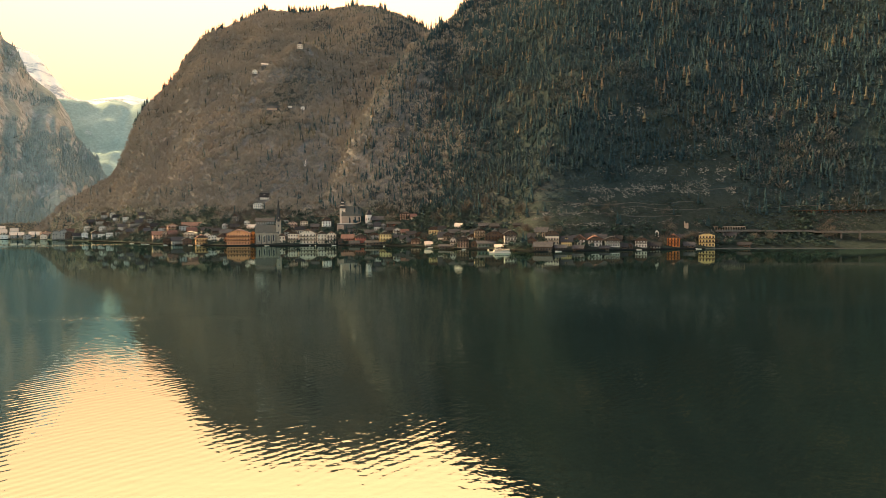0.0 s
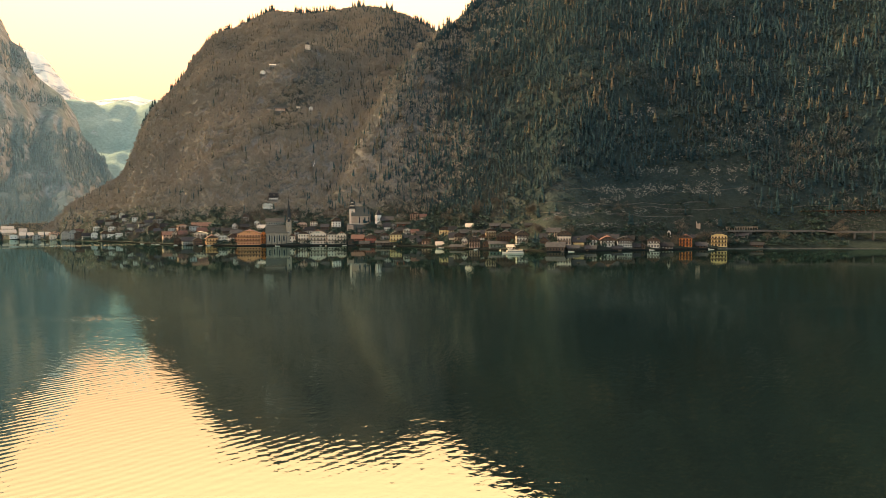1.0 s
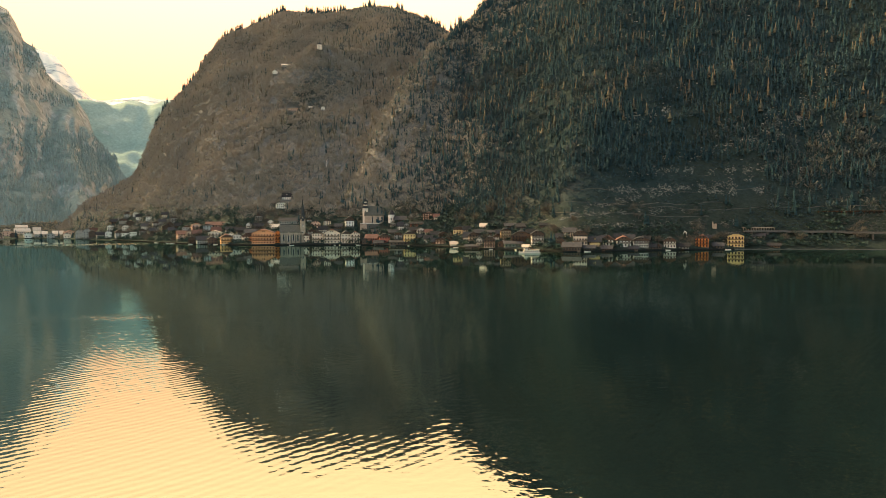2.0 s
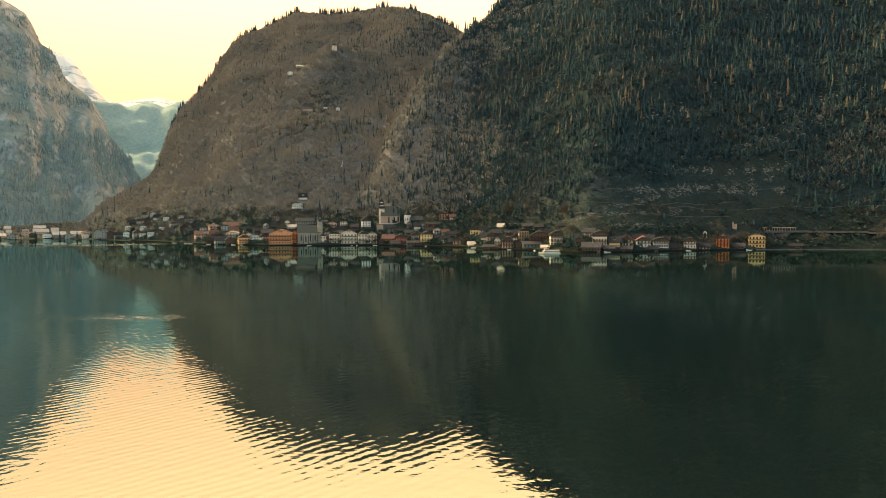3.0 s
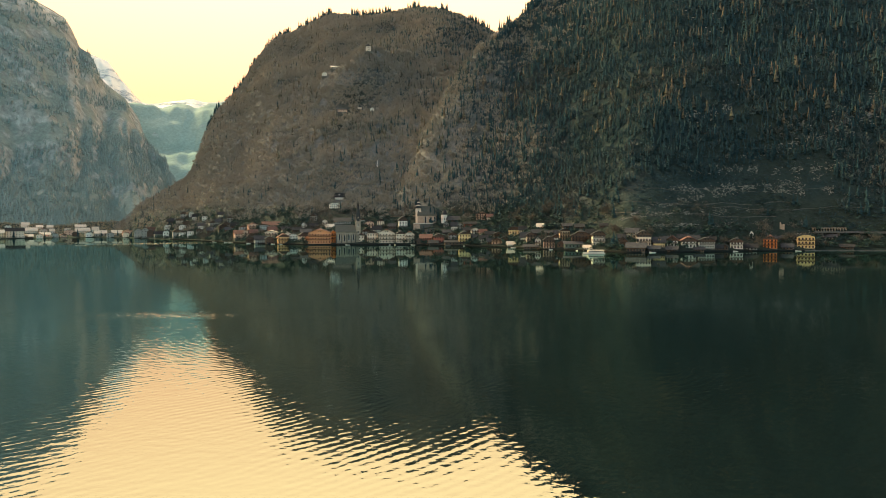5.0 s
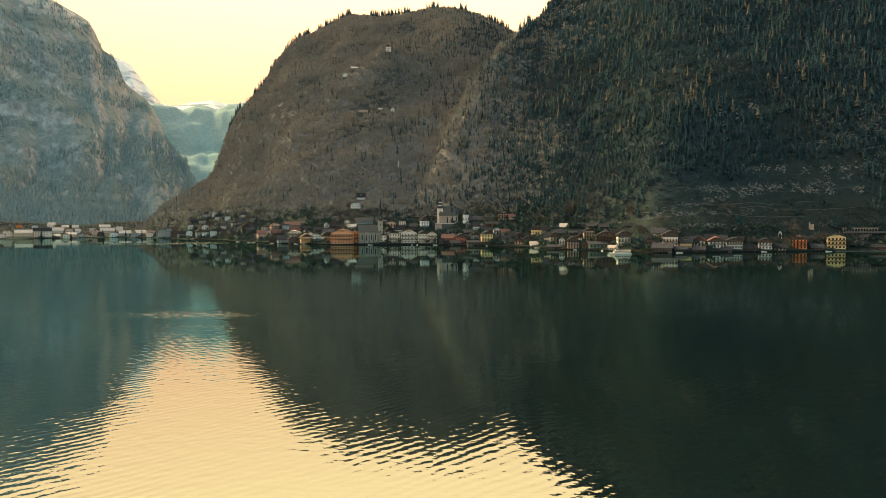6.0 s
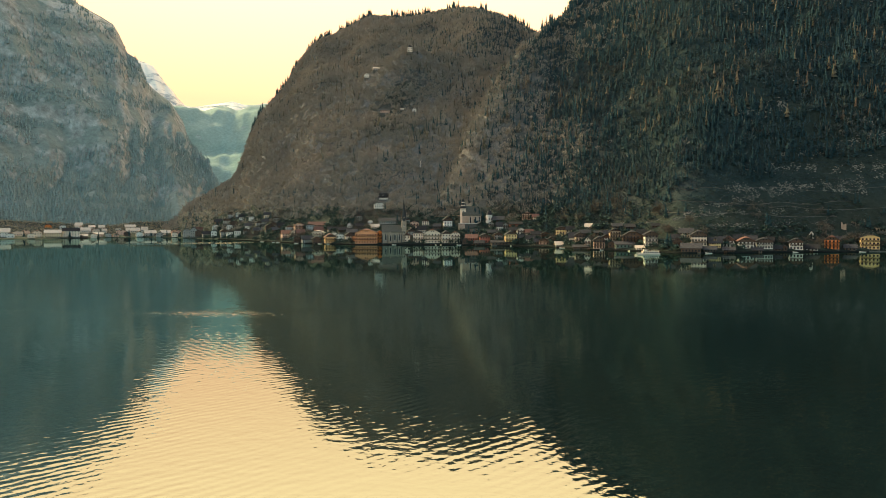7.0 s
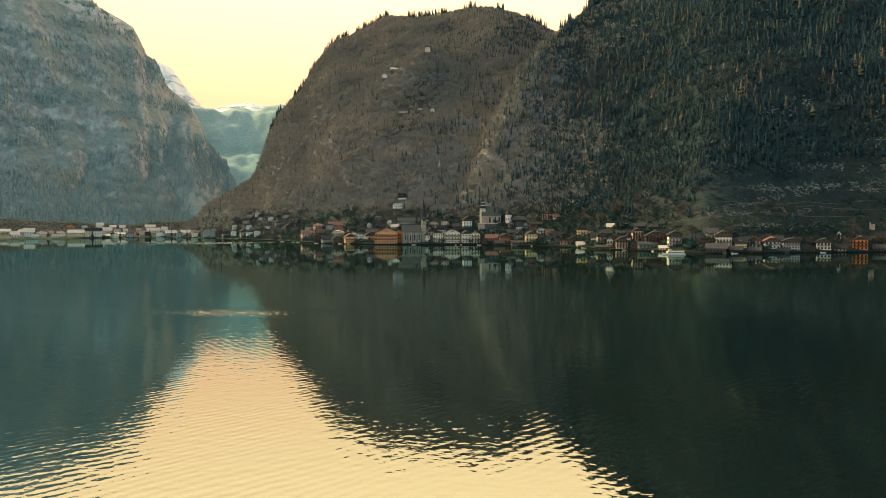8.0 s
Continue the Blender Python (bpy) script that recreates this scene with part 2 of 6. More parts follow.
def slope_material(name, scrub, grass, rock, rock_share, size, snow=None, low=None, rough=0.8, streak=(1, 1, 2.5), grain=(0.6, 1.3), shaded_floor=None, snow_edge=(0.47, 0.54)):
    """Mountainside: leaf litter and scrub, grass, limestone where it is steep, snow where it lies."""
    m, nt, b = material(name, 0.95)
    broad, mid, fine = noise_at(nt, 0.004 * size, 4, 0.6), noise_at(nt, 0.03 * size, 5, 0.65), noise_at(nt, 0.25 * size, 5, 0.7)
    geo = nt.nodes.new("ShaderNodeNewGeometry")
    grassy = broad.outputs[0]
    if low:  # meadows lie low, litter under the woods above
        spot = nt.nodes.new("ShaderNodeSeparateXYZ")
        nt.links.new(geo.outputs["Position"], spot.inputs[0])
        fall = nt.nodes.new("ShaderNodeMapRange")
        fall.inputs["From Min"].default_value, fall.inputs["From Max"].default_value = low
        fall.inputs["To Min"].default_value, fall.inputs["To Max"].default_value = 0.25, -0.08
        nt.links.new(spot.outputs["Z"], fall.inputs["Value"])
        total = nt.nodes.new("ShaderNodeMath")
        nt.links.new(fall.outputs[0], total.inputs[0])
        nt.links.new(broad.outputs[0], total.inputs[1])
        grassy = total.outputs[0]
    if shaded_floor:  # needle floor of the northern slope, painted dark to carry its shade
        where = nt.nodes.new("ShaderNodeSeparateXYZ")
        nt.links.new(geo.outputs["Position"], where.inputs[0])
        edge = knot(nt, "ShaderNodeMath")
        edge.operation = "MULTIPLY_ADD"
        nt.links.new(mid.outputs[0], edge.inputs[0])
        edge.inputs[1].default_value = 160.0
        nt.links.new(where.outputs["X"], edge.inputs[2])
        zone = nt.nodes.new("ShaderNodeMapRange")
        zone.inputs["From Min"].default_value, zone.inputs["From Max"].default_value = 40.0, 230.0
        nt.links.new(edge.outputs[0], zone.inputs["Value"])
        scrub = blend(nt, zone.outputs[0], scrub, shaded_floor)
    c = blend(nt, ramp(nt, grassy, ((0.42, (0, 0, 0)), (0.58, (1, 1, 1)))).outputs[0], scrub, grass)
    c = blend(nt, 1.0, c, ramp(nt, fine.outputs[0], ((0.3, (grain[0],) * 3), (0.7, (grain[1],) * 3))).outputs[0], "MULTIPLY")
    sep = nt.nodes.new("ShaderNodeSeparateXYZ")
    nt.links.new(geo.outputs["Normal"], sep.inputs[0])
    steep = nt.nodes.new("ShaderNodeMapRange")
    steep.inputs["From Min"].default_value, steep.inputs["From Max"].default_value = 0.85, 0.45
    nt.links.new(sep.outputs["Z"], steep.inputs["Value"])
    mix = nt.nodes.new("ShaderNodeMath")
    mix.operation = "MULTIPLY_ADD"
    nt.links.new(steep.outputs[0], mix.inputs[0])
    mix.inputs[1].default_value = 0.25
    nt.links.new(mid.outputs[0], mix.inputs[2])
    lo = 0.86 - rock_share
    crag = ramp(nt, mix.outputs[0], ((lo, (0, 0, 0)), (min(lo + 0.06, 1.0), (1, 1, 1)))).outputs[0]
    rocky = blend(nt, 1.0, rock, ramp(nt, noise_at(nt, 0.12 * size, 6, 0.75, streak).outputs[0], ((0.3, (0.35,) * 3), (0.7, (1.25,) * 3))).outputs[0], "MULTIPLY")
    c = blend(nt, crag, c, rocky)
    if snow:
        pos = nt.nodes.new("ShaderNodeSeparateXYZ")
        nt.links.new(geo.outputs["Position"], pos.inputs[0])
        h = nt.nodes.new("ShaderNodeMapRange")
        h.inputs["From Min"].default_value, h.inputs["From Max"].default_value = snow
        nt.links.new(pos.outputs["Z"], h.inputs["Value"])
        add = nt.nodes.new("ShaderNodeMath")
        add.operation = "MULTIPLY"
        nt.links.new(h.outputs[0], add.inputs[0])
        nt.links.new(ramp(nt, noise_at(nt, 0.014 * size, 6, 0.75, (1, 1, 3.5)).outputs[0], ((snow_edge[0], (0, 0, 0)), (snow_edge[1], (1, 1, 1)))).outputs[0], add.inputs[1])
        # cream instead of white: warm sunlight painted into the snow
        c = blend(nt, add.outputs[0], c, (0.95, 0.87, 0.68))
    nt.links.new(c, b.inputs["Base Color"])
    relief(nt, b, fine.outputs[0], 2.5, rough)
    return m


# litter tone lifted for haze; dark blue-green floor colours the right slope's shade
NEAR_SLOPE = slope_material("leaf_litter_and_limestone_slope", (0.178, 0.162, 0.136), (0.027, 0.034, 0.024), (0.116, 0.124, 0.117), 0.0, 1.0, low=(6, 55), shaded_floor=(0.023, 0.035, 0.031))
# far slopes: base colours lifted and cooled to hold the haze over distance
WALL_SLOPE = slope_material("hazed_limestone_wall_and_spruce", (0.167, 0.200, 0.164), (0.216, 0.248, 0.198), (0.334, 0.351, 0.290), 0.24, 0.3, (830, 1080), rough=0.8, streak=(1, 1, 0.45), grain=(0.72, 1.2))
VALLEY_SLOPE = slope_material("haze_blue_spruce_valley", (0.215, 0.30, 0.245), (0.32, 0.39, 0.31), (0.45, 0.49, 0.41), 0.10, 0.3, (640, 770), rough=0.5, grain=(0.8, 1.15))
SNOW_SLOPE = slope_material("snowy_plateau", (0.34, 0.36, 0.31), (0.44, 0.46, 0.40), (0.58, 0.57, 0.50), 0.3, 0.5, (120, 420), rough=0.05, snow_edge=(0.40, 0.50))


def water_material():
    m, nt, b = material("still_lake_water", 0.0)
    out = nt.nodes["Material Output"]
    nt.nodes.remove(b)
    deep = knot(nt, "ShaderNodeBsdfDiffuse")
    deep.inputs["Color"].default_value = (0.004, 0.006, 0.005, 1)
    gloss = knot(nt, "ShaderNodeBsdfGlossy", Roughness=0.02)
    gloss.inputs["Color"].default_value = (0.75, 0.97, 0.92, 1)
    lw = nt.nodes.new("ShaderNodeFresnel")
    lw.inputs["IOR"].default_value = 1.333
    fac = nt.nodes.new("ShaderNodeMapRange")
    fac.inputs["From Min"].default_value, fac.inputs["From Max"].default_value = 0.08, 0.5
    fac.inputs["To Min"].default_value, fac.inputs["To Max"].default_value = 0.38, 0.66
    nt.links.new(lw.outputs[0], fac.inputs["Value"])
    mix = nt.nodes.new("ShaderNodeMixShader")
    nt.links.new(fac.outputs[0], mix.inputs[0])
    nt.links.new(deep.outputs[0], mix.inputs[1])
    nt.links.new(gloss.outputs[0], mix.inputs[2])
    nt.links.new(mix.outputs[0], out.inputs["Surface"])
    # slanting wave trains and cross ripples, where the breeze touches the lake; further out it lies calm
    tc = nt.nodes.new("ShaderNodeTexCoord")

    def mapped(turn, stretch):
        mp = nt.nodes.new("ShaderNodeMapping")
        mp.inputs["Rotation"].default_value = (0, 0, radians(turn))
        mp.inputs["Scale"].default_value = stretch
        nt.links.new(tc.outputs["Object"], mp.inputs[0])
        return mp.outputs[0]

    def times(a, b, add=None):
        k = nt.nodes.new("ShaderNodeMath")
        k.operation = "MULTIPLY_ADD"
        for i, v in enumerate((a, b, 0.0 if add is None else add)):
            if isinstance(v, float):
                k.inputs[i].default_value = v
            else:
                nt.links.new(v, k.inputs[i])
        return k.outputs[0]

    wave = knot(nt, "ShaderNodeTexWave", Scale=0.27, Distortion=5.5, Detail=2.0, Detail_Scale=0.35, Detail_Roughness=0.5)
    wave.bands_direction = "Y"
    nt.links.new(mapped(-42, (1, 1, 1)), wave.inputs["Vector"])
    train = ramp(nt, noise_at(nt, 0.05, 2, 0.5, (0.7, 1, 1)).outputs[0], ((0.38, (0.12,) * 3), (0.6, (1,) * 3))).outputs[0]
    spot = nt.nodes.new("ShaderNodeSeparateXYZ")
    nt.links.new(tc.outputs["Object"], spot.inputs[0])
    near = nt.nodes.new("ShaderNodeMapRange")
    near.inputs["From Min"].default_value, near.inputs["From Max"].default_value = 75.0, 140.0
    near.inputs["To Min"].default_value, near.inputs["To Max"].default_value = 0.3, 0.08
    nt.links.new(spot.outputs["Y"], near.inputs["Value"])
    total = times(times(wave.outputs["Fac"], train), near.outputs[0])
    for turn, scale, stretch, amount in ((-30, 0.75, (0.55, 1.0, 1.0), 0.75), (18, 1.3, (0.8, 1.0, 1.0), 0.45), (-50, 3.0, (0.9, 1.0, 1.0), 0.16)):
        n = knot(nt, "ShaderNodeTexNoise", Scale=scale, Detail=1.0, Roughness=0.4)
        nt.links.new(mapped(turn, stretch), n.inputs["Vector"])
        total = times(n.outputs[0], amount, total)
    sep = nt.nodes.new("ShaderNodeSeparateXYZ")
    nt.links.new(tc.outputs["Object"], sep.inputs[0])
    breeze = nt.nodes.new("ShaderNodeMapRange")
    breeze.interpolation_type = "SMOOTHSTEP"
    breeze.inputs["From Min"].default_value, breeze.inputs["From Max"].default_value = 150.0, 320.0
    breeze.inputs["To Min"].default_value, breeze.inputs["To Max"].default_value = 1.0, 0.10
    nt.links.new(sep.outputs["Y"], breeze.inputs["Value"])
    lull = nt.nodes.new("ShaderNodeMapRange")
    lull.inputs["From Min"].default_value, lull.inputs["From Max"].default_value = 45.0, 130.0
    lull.inputs["To Min"].default_value, lull.inputs["To Max"].default_value = 0.9, 1.2
    nt.links.new(sep.outputs["Y"], lull.inputs["Value"])
    patch = ramp(nt, noise_at(nt, 0.015, 2, 0.5, (0.6, 1, 1)).outputs[0], ((0.35, (0.45,) * 3), (0.65, (1,) * 3))).outputs[0]
    # two breeze lines: one across the lake, one off the far shore
    line_at = nt.nodes.new("ShaderNodeMapRange")
    line_at.inputs["From Min"].default_value, line_at.inputs["From Max"].default_value = 110.0, 170.0
    nt.links.new(sep.outputs["Y"], line_at.inputs["Value"])
    gust = ramp(nt, line_at.outputs[0], ((0.36, (0,) * 3), (0.46, (1,) * 3), (0.5, (1,) * 3), (0.62, (0,) * 3))).outputs[0]
    off_shore = nt.nodes.new("ShaderNodeMapping")
    off_shore.vector_type = "TEXTURE"
    off_shore.inputs["Location"].default_value = (-372, 722, 0)
    off_shore.inputs["Rotation"].default_value = (0, 0, radians(26))
    off_shore.inputs["Scale"].default_value = (95, 48, 1)
    nt.links.new(tc.outputs["Object"], off_shore.inputs[0])
    disc = nt.nodes.new("ShaderNodeTexGradient")
    disc.gradient_type = "SPHERICAL"
    nt.links.new(off_shore.outputs[0], disc.inputs[0])
    shoal = ramp(nt, disc.outputs["Fac"], ((0.02, (0,) * 3), (0.35, (1,) * 3))).outputs[0]
    bump = knot(nt, "ShaderNodeBump", Strength=1.0, Distance=0.035)
    gusty = times(gust, 1.6, 1.0)
    calm = times(times(times(times(total, patch), lull.outputs[0]), breeze.outputs[0]), gusty)
    far_ripple = knot(nt, "ShaderNodeTexNoise", Scale=0.5, Detail=2.0, Roughness=0.5)
    nt.links.new(mapped(26, (0.3, 1.0, 1.0)), far_ripple.inputs["Vector"])
    heights = times(times(far_ripple.outputs[0], shoal), 16.0, calm)
    nt.links.new(heights, bump.inputs["Height"])
    nt.links.new(bump.outputs[0], gloss.inputs["Normal"])
    return m


def foliage(name, tones, patch=0.012, spread=0.16):
    """Crowns: patches of two tones over the slope, each crown a little lighter or darker than the next."""
    m, nt, b = material(name, 0.95)
    broad, fine = noise_at(nt, patch, 3, 0.6), noise_at(nt, 0.7, 4, 0.7)
    c = ramp(nt, broad.outputs[0], ((0.36, tones[0]), (0.5, tones[1]), (0.64, tones[2]))).outputs[0]
    c = blend(nt, 1.0, c, ramp(nt, fine.outputs[0], ((0.3, (0.86,) * 3), (0.7, (1.12,) * 3))).outputs[0], "MULTIPLY")
    geo = nt.nodes.new("ShaderNodeNewGeometry")
    v = ramp(nt, geo.outputs["Random Per Island"], ((0.0, (1 - spread,) * 3), (1.0, (1 + spread,) * 3))).outputs[0]
    nt.links.new(blend(nt, 1.0, c, v, "MULTIPLY"), b.inputs["Base Color"])
    relief(nt, b, fine.outputs[0], 0.3, 0.3)
    return m


WATER = water_material()
# far needles painted pale: the haze before the wall is in their colour
FAR_SPRUCE = foliage("haze_pale_far_spruces", ((0.220, 0.270, 0.225), (0.238, 0.288, 0.239), (0.260, 0.310, 0.258)), 0.004, 0.06)
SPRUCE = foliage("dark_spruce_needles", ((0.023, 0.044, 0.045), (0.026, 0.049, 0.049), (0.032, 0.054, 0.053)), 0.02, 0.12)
LARCH = foliage("golden_larch_needles", ((0.065, 0.066, 0.046), (0.090, 0.080, 0.052), (0.12, 0.092, 0.058)), 0.02, 0.2)
# both beech tones are lifted to stand in for haze on the main hill
TWIGS = foliage("hazed_beech_twigs", ((0.246, 0.214, 0.166), (0.285, 0.242, 0.183), (0.331, 0.271, 0.196)), 0.006, 0.06)
NEAR_TWIGS = foliage("hazed_brown_branches", ((0.217, 0.194, 0.152), (0.246, 0.216, 0.168), (0.280, 0.234, 0.176)), 0.012, 0.06)
GARDEN_TWIGS = plain("dark_brown_branches", (0.089, 0.076, 0.057), (0.136, 0.114, 0.084), scale=0.05, fine=0.5, bump=0.1)
# brown twigs tinted golden: low sun on the far hills is in the colour
SUNLIT_TWIGS = plain("sunlit_brown_copse", (0.29, 0.24, 0.15), (0.42, 0.34, 0.21), scale=0.02, fine=0.4, bump=0.1)
# darker, bluer twigs: the right slope's shade is put into their colour
SHADE_TWIGS = foliage("shade_dark_branches", ((0.033, 0.053, 0.057), (0.046, 0.065, 0.063), (0.083, 0.084, 0.070)), 0.014, 0.2)
IVY = plain("evergreen_hedge_leaves", (0.032, 0.051, 0.038), (0.053, 0.076, 0.057), scale=0.05, fine=0.6, bump=0.1)
WET_STONE = plain("dark_wet_stone", (0.014, 0.0145, 0.013), (0.03, 0.03, 0.026), rough=0.9, fine=3.0, bump=0.08)
WET_STONE.node_tree.nodes["Principled BSDF"].inputs["Specular IOR Level"].default_value = 0.0
BARK = plain("grey_brown_bark", (0.06, 0.045, 0.035), (0.13, 0.10, 0.08), stretch=(5, 5, 0.6))


# ---- mesh helpers ----
def mesh_from(name, verts, faces, materials, smooth=False, slots=None):
    me = bpy.data.meshes.new(name)
    verts, faces = np.asarray(verts, np.float32), np.asarray(faces, np.int32)
    n, k = faces.shape
    me.vertices.add(len(verts))
    me.vertices.foreach_set("co", verts.ravel())
    me.loops.add(n * k)
    me.loops.foreach_set("vertex_index", faces.ravel())
    me.polygons.add(n)
    me.polygons.foreach_set("loop_start", np.arange(0, n * k, k, dtype=np.int32))
    me.polygons.foreach_set("use_smooth", np.full(n, smooth, bool))
    if slots is not None:
        me.polygons.foreach_set("material_index", np.asarray(slots, np.int32))
    for m in materials if isinstance(materials, (list, tuple)) else [materials]:
        me.materials.append(m)
    me.update(calc_edges=True)
    return me


def sheet(name, b, r, z, mat, smooth=True):
    """A curved sheet over a grid of bearings and distances."""
    x, y = place(b, r)
    nb, nr = b.shape
    i, j = np.meshgrid(np.arange(nb - 1), np.arange(nr - 1), indexing="ij")
    a = (i * nr + j).ravel()
    faces = np.stack([a, a + 1, a + nr + 1, a + nr], 1)[:, ::-1]
    return new(name, mesh_from(name, np.stack([x, y, z], -1).reshape(-1, 3), faces, mat, smooth))


# ---- lake, shore and near mountains ----
bb = np.concatenate([np.linspace(-75, -42, 60), np.linspace(-41.8, 46, 620), np.linspace(46.3, 75, 50)])
ff = np.linspace(0, 1, 250) ** 1.5
B, FF = np.meshgrid(bb, ff, indexing="ij")
R = shore(B) - 60 + FF * (2450 - shore(B) + 60)
Z = land(B, R)
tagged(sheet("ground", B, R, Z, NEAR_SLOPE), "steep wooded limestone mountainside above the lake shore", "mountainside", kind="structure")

side = 9000
lake_bed = new("lake_bed", mesh_from("lake_bed", [(-side, -side, -9), (side, -side, -9), (side, side, -9), (-side, side, -9)], [(0, 1, 2, 3)], STONE))
tagged(lake_bed, "stony grey bed under the lake", "lake bed", kind="structure")
lake = new("lake_water", mesh_from("lake_water", [(-side, -side, 0), (side, -side, 0), (side, side, 0), (-side, side, 0)], [(0, 1, 2, 3)], WATER))
tagged(lake, "dark still lake water with fine ripples", "lake", kind="structure")


SURFACES = {}


def mountain(name, knots, foot, foot_z, profile, mat, rough, grain, label, seed, nb=240, nr=80):
    """A far mountain: from its foot up to its ridge and over it."""
    k = np.array(knots)
    b = np.linspace(k[0, 0], k[-1, 0], nb)
    f = np.linspace(0, 1.15, nr)
    bg, fg = np.meshgrid(b, f, indexing="ij")
    rr, zr = np.interp(bg, k[:, 0], k[:, 1]), np.interp(bg, k[:, 0], k[:, 2])
    r = foot + (rr - foot) * fg
    z = foot_z + (zr - foot_z) * np.interp(fg, *zip(*profile))
    z = np.where(fg > 1, zr - (fg - 1) * 1200, z)
    x, y = place(bg, r)
    calm = 0.12 + 0.88 * np.clip(np.abs(1 - fg) / 0.12, 0, 1)
    ribs = np.abs(fractal(np.radians(bg) * rr / grain * 1.6 + 0.5 * fractal(x / 400, y / 400, seed + 7, 2), fg * 1.1, seed)) * 2 - 0.6
    crags = 0.45 * ribs + 0.45 * (np.abs(fractal(x / grain, y / grain, seed)) * 2 - 0.6)
    z = z + rough * calm * crags * np.clip(fg * 4, 0, 1) + 16 * calm * fractal(x / 130, y / 130, seed + 3, 4) * np.clip(fg * 4, 0, 1)
    SURFACES[name] = np.stack([x, y, z], -1)
    return tagged(sheet(name, bg, r, z, mat, True), label, "mountain", kind="structure")


LEFT = ((-75, 2900, 700), (-50, 2950, 900), (-39.5, 3016, 1086), (-36.9, 3065, 1046), (-34.1, 3114, 1005), (-32.1, 3163, 969), (-31.1, 3193, 946), (-30.6, 3193, 888), (-30.2, 3182, 815),
        (-29.6, 3162, 758), (-28.4, 3112, 662), (-27.1, 3061, 594), (-26.0, 2961, 492), (-25.4, 2860, 368), (-24.0, 2760, 263), (-23.2, 2610, 160), (-21, 2500, 60))
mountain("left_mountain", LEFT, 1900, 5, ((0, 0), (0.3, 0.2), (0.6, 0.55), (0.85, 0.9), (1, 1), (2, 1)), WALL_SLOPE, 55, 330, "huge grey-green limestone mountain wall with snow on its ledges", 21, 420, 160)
HILLS = ((-45, 3700, 600), (-28.1, 3700, 646), (-26.1, 3700, 659), (-24.4, 3700, 662), (-22.7, 3700, 674), (-20.4, 3600, 683), (-19.1, 3500, 682), (-16.3, 3400, 651), (-5, 3400, 500))
mountain("valley_hill", HILLS, 2400, 20, ((0, 0), (0.4, 0.45), (0.6, 0.55), (0.8, 0.92), (1, 1), (2, 1)), VALLEY_SLOPE, 45, 420, "haze-blue forested valley head with snow patches", 33)
PEAK = ((-50, 4100, 1150), (-31.4, 4100, 1065), (-29.9, 4100, 1034), (-29.0, 4100, 1015), (-28.2, 4080, 988), (-27.6, 4060, 926), (-26.8, 4050, 836), (-26.0, 4040, 780), (-25.0, 4030, 730), (-23.6, 3900, 627), (-21.8, 3800, 540))
mountain("snow_peak", PEAK, 3300, 200, ((0, 0), (0.5, 0.6), (1, 1), (2, 1)), SNOW_SLOPE, 60, 260, "snow-covered rocky mountain shoulder", 41)
PLATEAU = ((-45, 4450, 900), (-28.1, 4450, 844), (-26.4, 4450, 850), (-25.2, 4450, 830), (-24.0, 4450, 846), (-22.7, 4450, 868), (-21.8, 4450, 884), (-20.9, 4450, 868), (-19.5, 4400, 857), (-16.3, 4300, 837), (-5, 4300, 800))
mountain("snow_plateau", PLATEAU, 3900, 500, ((0, 0), (0.5, 0.6), (1, 1), (2, 1)), SNOW_SLOPE, 9, 200, "distant snow plateau at the valley head", 51)


# ---- building blocks ----
def box(bm, x0, x1, y0, y1, z0, z1, slot=0):
    vs = [bm.verts.new((x, y, z)) for z in (z0, z1) for x, y in ((x0, y0), (x1, y0), (x1, y1), (x0, y1))]
    for f in ((3, 2, 1, 0), (4, 5, 6, 7), (0, 1, 5, 4), (1, 2, 6, 5), (2, 3, 7, 6), (3, 0, 4, 7)):
        bm.faces.new([vs[i] for i in f]).material_index = slot


def prism(bm, points, y0, y1, slot=0):
    """An outline in x and z, drawn out from y0 to y1."""
    a, b = [bm.verts.new((x, y0, z)) for x, z in points], [bm.verts.new((x, y1, z)) for x, z in points]
    n = len(points)
    bm.faces.new(a).material_index = slot
    bm.faces.new(b[::-1]).material_index = slot
    for i in range(n):
        bm.faces.new((a[i], b[i], b[(i + 1) % n], a[(i + 1) % n])).material_index = slot


def as_mesh(name, bm, mats):
    bmesh.ops.recalc_face_normals(bm, faces=bm.faces)
    me = bpy.data.meshes.new(name)
    bm.to_mesh(me)
    bm.free()
    for m in mats if isinstance(mats, (list, tuple)) else [mats]:
        me.materials.append(m)
    return me


def part(name, data, mats, parent, label="", m=None):
    """Links a bmesh, or a mesh that is shared, as one part under a thing."""
    ob = new(name, as_mesh(name, data, mats) if isinstance(data, bmesh.types.BMesh) else data)
    ob.parent = parent
    if m:
        ob.matrix_basis = m
    return tagged(ob, label)


def thing(name, m, label, category, group=""):
    ob = new(name)
    ob.matrix_basis = m
    ob.empty_display_size = 0.5
    return tagged(ob, label, category, group)


